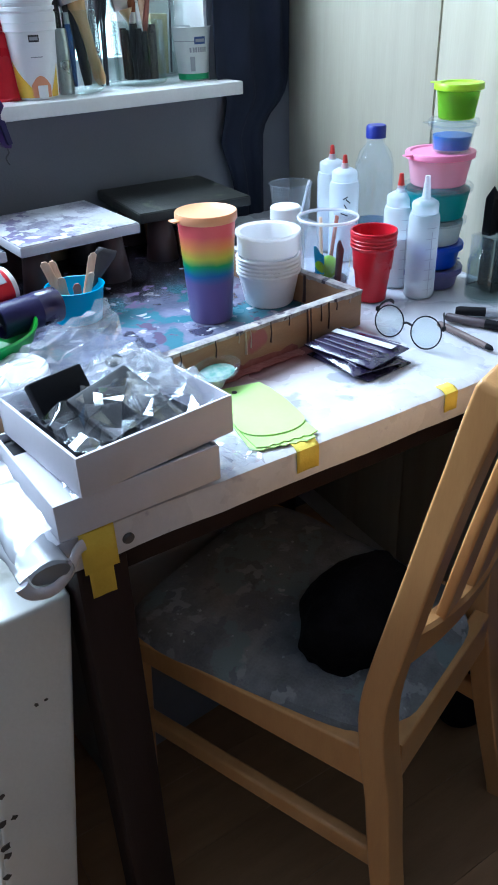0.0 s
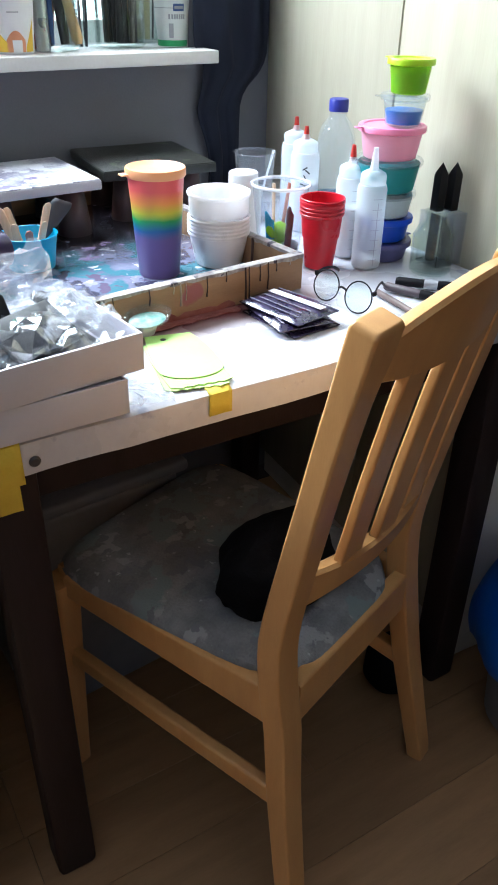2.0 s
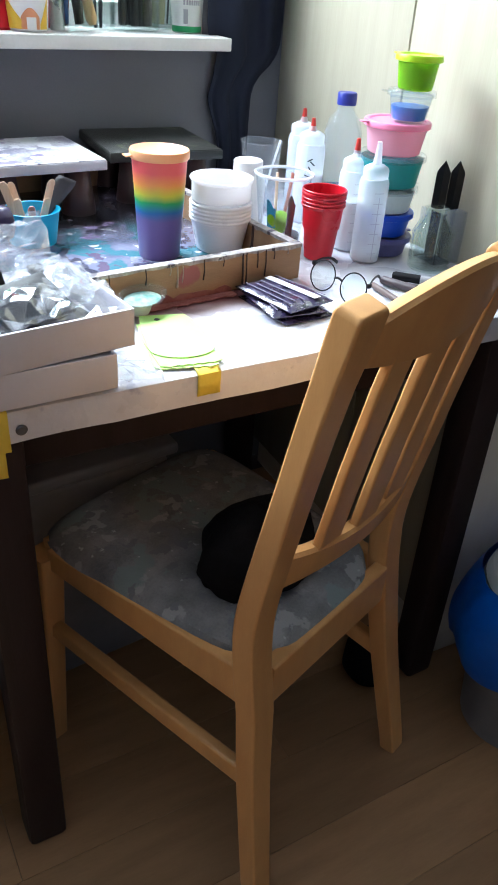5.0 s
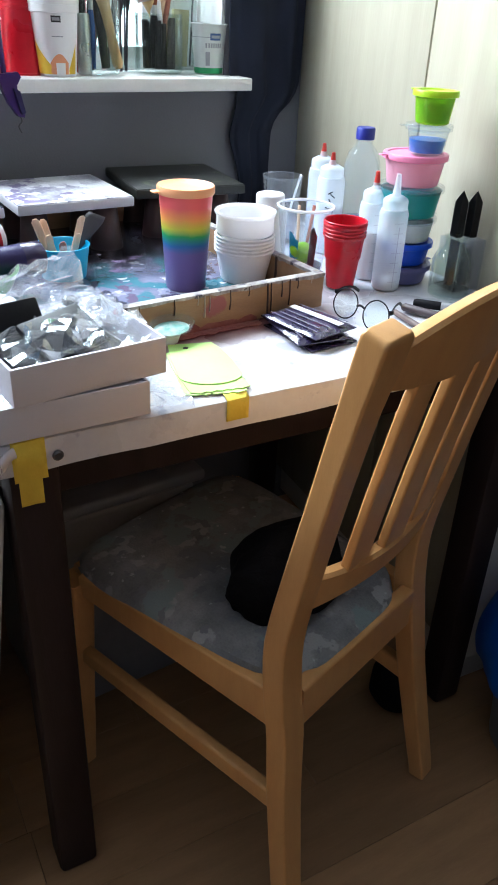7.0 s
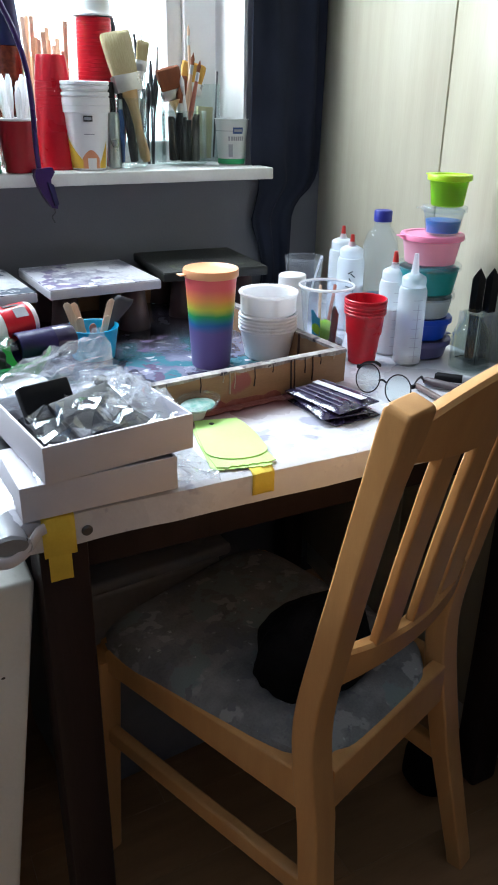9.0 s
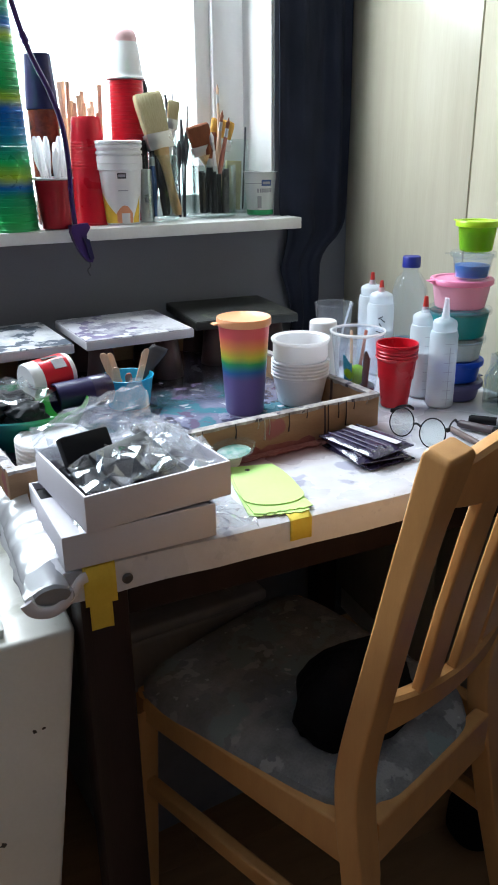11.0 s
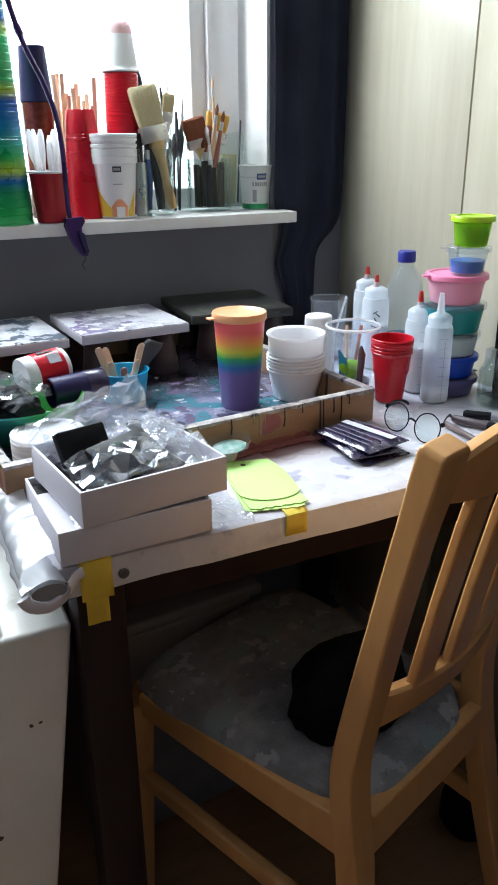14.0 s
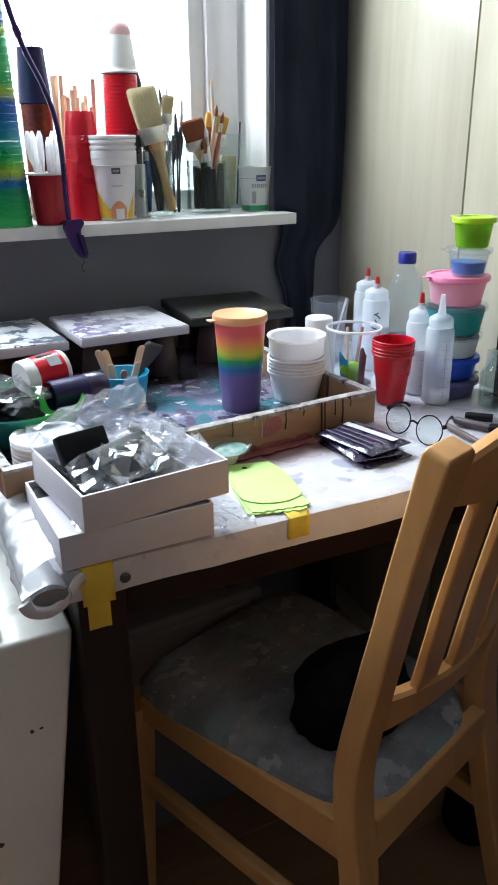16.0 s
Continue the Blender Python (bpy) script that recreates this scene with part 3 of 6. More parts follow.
for x, y, sx, sy in ((0.34, 0.06, 0.66, 0.02), (0.34, 0.74, 0.66, 0.02), (-0.018, 0.40, 0.02, 0.65), (0.70, 0.40, 0.02, 0.65)):
    part("apron", box(sx, sy, 0.07, (x, y, 0.685), 0.002), M_DARKWOOD, table)

# sheet: lies on the top and folds down over the front edge
sheet = bmesh.new()
cols, ny = 110, 60
grid = []
for i in range(cols + 1):
    x = -0.072 + 0.806 * i / cols
    row = []
    path = [(0.795 - 0.79 * j / ny, 0.0) for j in range(ny + 1)] + [(-0.003, -0.003), (-0.0045, -0.012), (-0.0045, -0.024), (-0.004, -0.038)]
    for y, dz in path:
        w = 0.0012 * noise.noise(Vector((x * 14, y * 14, 0))) + 0.0006 * noise.noise(Vector((x * 45, y * 45, 3)))
        row.append(sheet.verts.new((x, y + (w if dz else 0), 0.7555 + dz + (0 if dz else w) - (0.002 * noise.noise(Vector((x * 9, 0, 7))) if dz < -0.03 else 0))))
    grid.append(row)
for a, b in zip(grid, grid[1:]):
    for j in range(len(a) - 1):
        sheet.faces.new((a[j], b[j], b[j + 1], a[j + 1]))
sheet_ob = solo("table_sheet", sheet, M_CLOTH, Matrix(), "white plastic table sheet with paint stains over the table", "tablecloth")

# rolled edge of plastic sheet along the side of the table
roll = thing("plastic_roll", 0, 0, 0, label="rolled clear plastic sheet along the table edge", category="plastic sheet")
rb = bmesh.new()
rr = []
for i in range(60):
    y = -0.028 + 0.62 * i / 59
    ring = []
    for j in range(22):
        a = 2 * math.pi * j / 22
        r = 0.021 * (1 + 0.18 * noise.noise(Vector((math.cos(a) * 1.5, math.sin(a) * 1.5, y * 22))) + 0.12 * noise.noise(Vector((math.cos(a) * 4, y * 60, 3))))
        ring.append(rb.verts.new((-0.080 + 1.15 * r * math.cos(a), y, 0.744 + 0.62 * r * math.sin(a))))
    rr.append(ring)
for a, b in zip(rr, rr[1:]):
    for j in range(22):
        rb.faces.new((a[j], a[(j + 1) % 22], b[(j + 1) % 22], b[j]))
part("outer_turn", rb, M_SHEETROLL, roll)
part("inner_turn", tube([(-0.078, -0.0285, 0.745), (-0.080, 0.3, 0.746), (-0.081, 0.58, 0.746)], 0.0175, 18, flat=0.5), M_GREYBAG, roll)
fold = tube(smooth_path([(-0.104, -0.029, 0.745), (-0.097, -0.030, 0.734), (-0.080, -0.030, 0.730), (-0.062, -0.024, 0.736), (-0.048, -0.012, 0.745), (-0.040, -0.009, 0.747)], 6), 0.0030, 12, flat=2.2)
part("front_fold", fold, M_CARD, roll, "grey-white folded end")


def tape(x, w, drop, back, label):
    bm = bmesh.new()
    pts = [(back, 0.7568), (0.002, 0.7568), (-0.0045, 0.7535), (-0.0058, 0.744), (-0.0058, 0.7575 - drop)]
    if back == 0:
        pts = [(-0.0052, 0.7475), (-0.0058, 0.744), (-0.0058, 0.7575 - drop)]
    grid2 = []
    for i in range(7):
        grid2.append([bm.verts.new((x - w / 2 + w * i / 6 + 0.0015 * noise.noise(Vector((x * 9, z * 60, 2))), y, z + 0.0006 * noise.noise(Vector((i, y * 90, x))))) for y, z in pts])
    for a, b in zip(grid2, grid2[1:]):
        for j in range(len(pts) - 1):
            bm.faces.new((a[j], b[j], b[j + 1], a[j + 1]))
    ob = solo("tape", bm, M_TAPE, Matrix(), label, "adhesive tape", "tapes on the table edge")
    so = ob.modifiers.new("thickness", "SOLIDIFY")
    so.thickness, so.offset = 0.0006, 1


tape(-0.026, 0.034, 0.048, 0.01, "yellow masking tape holding the sheet at the corner")
tape(-0.027, 0.024, 0.078, -0.0045, "strip of yellow tape hanging down the table leg")
tape(0.210, 0.028, 0.029, 0.012, "piece of yellow masking tape over the table edge")
tape(0.417, 0.020, 0.026, 0.012, "piece of yellow masking tape over the table edge")
screw = solo("screw", lathe([(0, 0.003), (0.004, 0.003), (0.006, 0.001), (0.006, 0), (0, 0)], 16), M_SCREW, pose(0.003, -0.0055, 0.732, 90, 0, 0), "dull screw head in the table edge", "screw")

# ---- chair ----
chair = thing("chair", 0.354, -0.097, 0, 20, label="lacquered beech chair with slatted back and stained grey seat", category="chair")
REAR = ((0.0, -0.092), (0.10, -0.069), (0.25, -0.036), (0.354, -0.018), (0.42, -0.007), (0.49, -0.002), (0.545, -0.009), (0.60, -0.019), (0.70, -0.037), (0.80, -0.057), (0.90, -0.080), (0.95, -0.092))


def back_y(z):
    """The rear face of the back at a height."""
    for (z0, y0), (z1, y1) in zip(REAR, REAR[1:]):
        if z <= z1:
            return y0 + (y1 - y0) * (z - z0) / (z1 - z0)
    return REAR[-1][1]


for s in (-1, 1):
    pts, wd, dp = [], [], []
    for k in range(37):
        z = k * 0.025 * (1 if s < 0 else 0.99)
        d = 0.032 - 0.005 * min(max((z - 0.50) / 0.2, 0), 1) + 0.002 * min(max((z - 0.82) / 0.06, 0), 1)
        y = sum(back_y(max(z + o, 0)) for o in (-0.02, 0, 0.02)) / 3
        wide = 0.007 * min(max((z - 0.84) / 0.03, 0), 1)
        low = max(1 - z / 0.36, 0)
        splay = 0.036 * low
        y += 0.020 * low
        slim = 1 - 0.16 * low
        pts.append(Vector((s * (0.147 - wide / 2 + splay) + 0.010 * low, y + d / 2, z)))
        wd.append((0.040 + wide) * slim)
        dp.append(d * slim)
    for dz, f, g in ((0.0035, 0.96, 0.95), (0.006, 0.88, 0.86), (0.007, 0.76, 0.70)):
        pts.append(Vector((pts[36].x, pts[36].y - dz * 0.3, pts[36].z + dz)))
        wd.append(0.047 * f)
        dp.append(d * g)
    part("back_post", sweep_rect(pts, wd, dp, bevel=0.0035), M_BEECH, chair)
    fpts = [(s * 0.184, 0.385, 0), (s * 0.180, 0.38, 0.2), (s * 0.176, 0.375, 0.40)]
    part("front_leg", sweep_rect(fpts, [0.030, 0.034, 0.040], [0.030, 0.034, 0.040], bevel=0.006), M_BEECH, chair)
    part("side_rail", sweep_rect([(s * 0.146, 0.012, 0.386), (s * 0.158, 0.19, 0.390), (s * 0.172, 0.36, 0.396)], [0.022] * 3, [0.062, 0.050, 0.038], bevel=0.004), M_BEECH, chair)
    part("stretcher", sweep_rect([(s * 0.157, -0.010, 0.236), (s * 0.168, 0.18, 0.246), (s * 0.178, 0.37, 0.256)], [0.018] * 3, [0.034, 0.031, 0.028], bevel=0.005), M_BEECH, chair)
part("rear_rail", sweep_rect([(-0.128, 0.000, 0.386), (0, 0.000, 0.386), (0.128, 0.000, 0.386)], [0.066] * 3, [0.022] * 3, across=(0, 0, 1), bevel=0.004), M_BEECH, chair)
part("front_rail", sweep_rect([(-0.170, 0.375, 0.386), (0, 0.385, 0.386), (0.170, 0.375, 0.386)], [0.062] * 3, [0.022] * 3, across=(0, 0, 1), bevel=0.004), M_BEECH, chair)


def cross_rail(z_low_end, z_low_mid, z_top_end, z_top_mid, bow, thick):
    """A curved rail between the posts, arched above and below and bowed to the rear."""
    bm = bmesh.new()
    rings = []
    for i in range(25):
        u = -1 + 2 * i / 24
        zl = z_low_end + (z_low_mid - z_low_end) * (1 - u * u)
        zt = z_top_end + (z_top_mid - z_top_end) * (1 - u * u)
        ring = []
        for zz, dy in ((zl, thick - 0.003), (zl + 0.003, thick), (zt - 0.004, thick), (zt, thick - 0.005), (zt, 0.005), (zt - 0.004, 0), (zl + 0.003, 0), (zl, 0.003)):
            ring.append(bm.verts.new((u * 0.128, back_y(zz) - bow * (1 - u * u) + dy + 0.001, zz)))
        rings.append(ring)
    for a, b in zip(rings, rings[1:]):
        for j in range(8):
            bm.faces.new((a[j], a[(j + 1) % 8], b[(j + 1) % 8], b[j]))
    bm.faces.new(rings[0][::-1])
    bm.faces.new(rings[-1])
    return bm


part("top_rail", cross_rail(0.842, 0.828, 0.889, 0.919, 0.017, 0.020), M_BEECH, chair)
part("lower_rail", cross_rail(0.546, 0.549, 0.600, 0.587, 0.018, 0.020), M_BEECH, chair)
for x in (-0.067, 0.002, 0.070):
    bow = 0.017 * (1 - (x / 0.128) ** 2)
    pts = [(x, back_y(z) - bow + 0.010, z) for z in (0.578, 0.62, 0.66, 0.70, 0.75, 0.80, 0.845)]
    part("slat", sweep_rect(pts, [0.045] * 7, [0.012] * 7, bevel=0.003), M_BEECH, chair)
seat = bmesh.new()
rings = []
for rad, z in ((0.0, 0.436), (0.5, 0.435), (0.85, 0.431), (0.96, 0.424), (1.0, 0.413), (0.99, 0.404), (0.9, 0.402), (0.0, 0.402)):
    ring = []
    for k in range(48):
        a = 2 * math.pi * k / 48
        ca, sa = math.cos(a), math.sin(a)
        px = math.copysign(abs(ca) ** 0.36, ca)
        py = math.copysign(abs(sa) ** 0.36, sa)
        y = 0.197 + (0.205 if py < 0 else 0.212) * py * rad
        half = 0.124 + 0.022 * min(max((y - 0.012) / 0.03, 0), 1) + 0.108 * max(y, 0)
        ring.append((px * half * rad, y, z + 0.003 * noise.noise(Vector((px * rad * 2, py * rad * 2, 4)))))
    rings.append([seat.verts.new((0, 0.197, z))] if rad == 0 else [seat.verts.new(p) for p in ring])
for a, b in zip(rings, rings[1:]):
    for k in range(48):
        q = list(dict.fromkeys([a[k % len(a)], a[(k + 1) % len(a)], b[(k + 1) % len(b)], b[k % len(b)]]))
        if len(q) > 2:
            seat.faces.new(q)
part("seat", seat, M_SEAT, chair, "grey fabric seat with paint stains")
for ob in chair.children:
    ob.modifiers.new("even_normals", "WEIGHTED_NORMAL").keep_sharp = True

# bundle of black cloth on the seat
bun = bmesh.new()
bmesh.ops.create_icosphere(bun, subdivisions=5, radius=1)
for v in bun.verts:
    d = v.co.normalized()
    r = 1 + 0.12 * noise.noise(d * 1.8) + 0.05 * noise.noise(d * 5)
    v.co = Vector((d.x * 0.090 * r, d.y * 0.066 * r, max(d.z, -0.45) * 0.075 * r))
solo("black_cloth", bun, M_BLACKCLOTH, pose(0.302, 0.002, 0.468, 0, 0, 10), "crumpled black cloth lying on the chair seat", "cloth")


# ---- paint tray and what stands in it ----
TR, TW, TD, TH = pose(-0.085, 0.152, TOP, 0, 0, 5.6), 0.546, 0.555, 0.050
tray = thing("paint_tray", label="raw wooden tray crusted with dried pouring paint", category="tray")
tray.matrix_world = TR
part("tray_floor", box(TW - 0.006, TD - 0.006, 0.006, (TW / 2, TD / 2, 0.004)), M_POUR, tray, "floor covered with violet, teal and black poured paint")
for name, sx, sy, cx, cy in (("front_wall", TW, 0.012, TW / 2, 0.006), ("rear_wall", TW, 0.012, TW / 2, TD - 0.006), ("side_wall", 0.012, TD - 0.025, 0.006, TD / 2), ("side_wall", 0.012, TD - 0.025, TW - 0.006, TD / 2)):
    w = part(name, box(sx, sy, TH, (cx, cy, TH / 2 + 0.001), 0.0012), M_TRAYWOOD, tray)
    cr = bmesh.new()
    nx = 60
    long_x = sx > sy
    rows_ = []
    for i in range(nx + 1):
        u = (i / nx - 0.5) * (sx if long_x else sy)
        e = 0.0012 * noise.noise(Vector((u * 60, cx * 9, cy * 9)))
        prof = [(-0.0066, -0.003 + 3 * e), (-0.0068, 0.0016), (0, 0.0026 + e), (0.0068, 0.0016), (0.0066, -0.004 - 3 * e)]
        rows_.append([cr.verts.new((cx + u, cy + a, TH + b) if long_x else (cx + a, cy + u, TH + b)) for a, b in prof])
    for a, b in zip(rows_, rows_[1:]):
        for j in range(4):
            cr.faces.new((a[j], b[j], b[j + 1], a[j + 1]))
    part("paint_crust", cr, M_TRAYEDGE, w)
random.seed(4)
front = [o for o in tray.children if o.name.startswith("front_wall")][0]
for x, ln, wd, pale in ((0.30, 0.020, 0.0016, 0), (0.335, 0.012, 0.0012, 1), (0.345, 0.030, 0.0022, 1), (0.353, 0.024, 0.0012, 1), (0.385, 0.026, 0.0016, 0), (0.415, 0.012, 0.0012, 0), (0.446, 0.047, 0.0026, 0), (0.452, 0.047, 0.0018, 0), (0.470, 0.022, 0.0016, 0), (0.484, 0.036, 0.0016, 0), (0.498, 0.014, 0.0012, 0), (0.522, 0.010, 0.001, 1), (0.25, 0.016, 0.0014, 0)):
    part("paint_drip", tube([(x, -0.0004, TH + 0.001), (x + 0.0008, -0.0012, TH - ln * 0.5), (x + random.uniform(-0.001, 0.001), -0.0012, TH - ln)], [wd * 0.8, wd * 0.7, wd], 8, flat=0.5), M_PALEDRIP if pale else M_DRIP, front)
side = [o for o in tray.children if o.name.startswith("side_wall")][1]
for y, ln, wd in ((0.10, 0.04, 0.003), (0.13, 0.03, 0.002), (0.17, 0.042, 0.004), (0.22, 0.02, 0.002)):
    part("paint_drip", tube([(TW - 0.0125, y, TH), (TW - 0.0128, y, TH - ln * 0.5), (TW - 0.0128, y + 0.001, TH - ln)], [wd * 0.8, wd * 0.7, wd], 8), M_DRIP, side)
TZ = TOP + 0.007
edge_ = [(0.27 + 0.010 * k, -0.016 - 0.007 * noise.noise(Vector((k * 0.7, 3, 1)))) for k in range(17)]
part("paint_spill", prism([(0.27, -0.001)] + edge_ + [(0.43, -0.001)], 0.0004, 0.0018), M_REDSTAIN, tray, "dried red-brown paint along the tray")
edge_ = [(0.27 + 0.010 * k, 0.009 + 0.006 * noise.noise(Vector((k * 0.9, 8, 1)))) for k in range(17)]
part("paint_spill", prism([(0.27, 0.0)] + edge_ + [(0.43, 0.0)], 0.0, 0.0006, m=Matrix.Rotation(radians(90), 4, "X")), M_REDSTAIN, tray)

# canvases lying on dark upturned cups
def canvas(x, y, rz, size, material, label, z=0.8355, tilt=0.0, edge=None):
    c = thing("canvas", x, y, z, rz, label, "painting", "canvases drying behind the tray", rx=tilt)
    part("stretcher_edge", box(size, size, 0.015, (0, 0, 0.0075), 0.002), edge or M_CANVASEDGE, c)
    part("painted_face", box(size - 0.003, size - 0.003, 0.002, (0, 0, 0.0155), 0.0008), material, c)
    return c


canvas(0.203, 0.650, 3, 0.196, M_MARBLE, "white and violet marbled canvas laid flat to dry")
canvas(-0.017, 0.638, 4, 0.200, M_BLOTCH, "white canvas with dark blue blots laid flat to dry")
canvas(0.436, 0.695, -4, 0.205, M_BLACKCANVAS, "black painted canvas laid flat to dry", edge=M_BLACKCANVAS)
M_CUPDARK = mat("paint_black_cup", (0.022, 0.018, 0.02), (0.05, 0.02, 0.02), 0.4, 20, 0.1)
for cx, cy in ((0.203, 0.650), (-0.017, 0.638), (0.436, 0.695)):
    for dx, dy in ((-0.06, -0.065), (0.06, -0.065), (-0.06, 0.055), (0.06, 0.055)):
        inside = cy + dy < 0.70
        z0 = TZ if inside else TOP
        h = 0.8355 - z0
        solo("plastic_cup", lathe([(0.028, 0), (0.0285, 0.002), (0.020, h - 0.002), (0.018, h), (0, h), (0, h - 0.002), (0.018, h - 0.003), (0.027, 0)], 20), M_CUPDARK, pose(cx + dx, cy + dy, z0), "upturned dark cup propping up a canvas", "cup", "cups under the canvases")

# tumbler with rainbow bands
tum = thing("tumbler", 0.303, 0.343, TZ, label="tall rainbow striped tumbler with an orange lid", category="tumbler")
part("body", lathe([(0, 0.001), (0.028, 0), (0.0295, 0.002), (0.0385, 0.138), (0.0388, 0.141), (0.037, 0.141), (0.028, 0.004), (0, 0.004)], 48), R_RAINBOW, tum)
part("lid", lathe([(0, 0.146), (0.034, 0.146), (0.037, 0.148), (0.0405, 0.149), (0.0415, 0.147), (0.0415, 0.139), (0.0405, 0.1375), (0.0395, 0.1375), (0.0395, 0.142), (0, 0.142)], 48), M_ORANGELID, tum)
part("tab", box(0.013, 0.014, 0.0025, (-0.044, 0.004, 0.1415), 0.001), M_ORANGELID, [o for o in tum.children if o.name.startswith("lid")][0])

# stacked frosted tubs
tubs = thing("tub_stack", 0.402, 0.345, TZ, 0, "stack of frosted white plastic tubs", "tub")


def tub_wall(z, low, r_low, r_top, rim):
    """A tub with a stepped rim, its foot at z + low and its rim at z + rim."""
    return lathe([(0, z + low), (r_low - 0.003, z + low), (r_low, z + low + 0.003), (r_top - 0.002, z + rim - 0.006), (r_top, z + rim - 0.005), (r_top + 0.0012, z + rim - 0.002), (r_top, z + rim), (r_top - 0.003, z + rim - 0.001), (r_low - 0.0015, z + low + 0.004), (0, z + low + 0.002)], 44)


for k in range(5):
    part("tub", tub_wall(0.0055 * k, 0.0, 0.035, 0.0455, 0.050), M_FROST, tubs)
part("tub", tub_wall(0.0, 0.072, 0.0435, 0.0458, 0.106), M_OPALTUB, tubs, "clearer tub standing in the stack")
part("tub", tub_wall(0.004, 0.073, 0.041, 0.0425, 0.1005), M_OPALTUB, tubs)

# white screw-top jar
jar = thing("jar", 0.498, 0.437, TZ, label="small white plastic jar with a screw lid", category="jar")
part("body", lathe([(0, 0), (0.027, 0), (0.029, 0.003), (0.029, 0.075), (0.024, 0.082), (0.022, 0.084), (0, 0.084)], 36), M_WHITEPL, jar)
lid = bmesh.new()
lathe([(0, 0.105), (0.0215, 0.105), (0.0235, 0.103), (0.024, 0.085), (0.0225, 0.085), (0, 0.085)], 48, bm=lid)
part("lid", lid, M_WHITEPL, jar)

# clear cup with paint inside and a stirring stick
cc = thing("clear_cup", 0.509, 0.345, TOP, label="clear plastic cup smeared with green paint inside", category="cup")
part("cup_wall", cup(0.044, 0.031, 0.112, 0.0012, 0.003), M_CLEAR, cc)
part("cup_rim", lathe([(0.0435, 0.1085), (0.0455, 0.110), (0.0455, 0.1125), (0.0435, 0.1135), (0.0425, 0.111)], 40), M_OPALTUB, cc)
wrap_print(cc, 0.0285, 0.0285 + 0.116, 0.022, 0.090, -108, -88, mat("brown_paint", (0.10, 0.05, 0.04), rough=0.4), "brown_smear", top=lambda u: 0.86 + 0.10 * math.sin(u * 5))
sm = bmesh.new()
bmesh.ops.create_icosphere(sm, subdivisions=3, radius=0.015, matrix=pose(-0.010, -0.016, 0.042))
bmesh.ops.create_icosphere(sm, subdivisions=3, radius=0.011, matrix=pose(-0.022, -0.014, 0.045))
for v in sm.verts:
    v.co += 0.005 * noise.noise_vector(v.co * 70)
part("green_paint", sm, M_LIMEPAINT, cc)
part("liquid", lathe([(0, 0.003), (0.029, 0.003), (0.031, 0.02), (0, 0.02)], 30), M_GREY, cc)
wrap_print(cc, 0.0285, 0.0285 + 0.116, 0.036, 0.080, -160, -136, M_CYAN, "teal_smear", top=lambda u: 0.82 + 0.14 * math.sin(u * 4 + 1))
wrap_print(cc, 0.0285, 0.0285 + 0.116, 0.035, 0.070, -48, -28, M_LABELYELLOW, "yellow_smear", top=lambda u: 0.6 + 0.4 * math.sin(u * 6))
part("stick", tube([(0.0, 0.0, 0.01), (0.012, -0.006, 0.112)], 0.0042, 8, flat=0.4), M_STICKRED, cc)
part("stick", tube([(-0.01, 0.0, 0.01), (-0.006, 0.01, 0.11)], 0.004, 8, flat=0.4), M_STICK, cc)

# thin measuring cup behind
mc = thing("measuring_cup", 0.579, 0.535, TOP, label="empty clear measuring cup with a stirrer", category="cup")
part("cup_wall", cup(0.036, 0.026, 0.118, 0.001, 0.002), M_CLEAR, mc)
part("stirrer", tube([(0.005, 0, 0.012), (0.034, -0.006, 0.118)], 0.002, 8), M_WHITEPL, mc)

# nested red cups
rc = thing("cup_stack", 0.538, 0.276, TOP, label="stack of bright red plastic cups", category="cup")
part("cup", cup(0.0325, 0.0215, 0.100, ribs=1), M_RED, rc)
for k in range(1, 6):
    z = 0.072 + 0.0053 * k
    part("cup", lathe([(0.0312, z), (0.0322, z + 0.001), (0.0335, z + 0.0042), (0.0325, z + 0.0052), (0.031, z + 0.0045), (0.028, z - 0.03), (0.0275, z - 0.03)], 36), M_RED, rc)


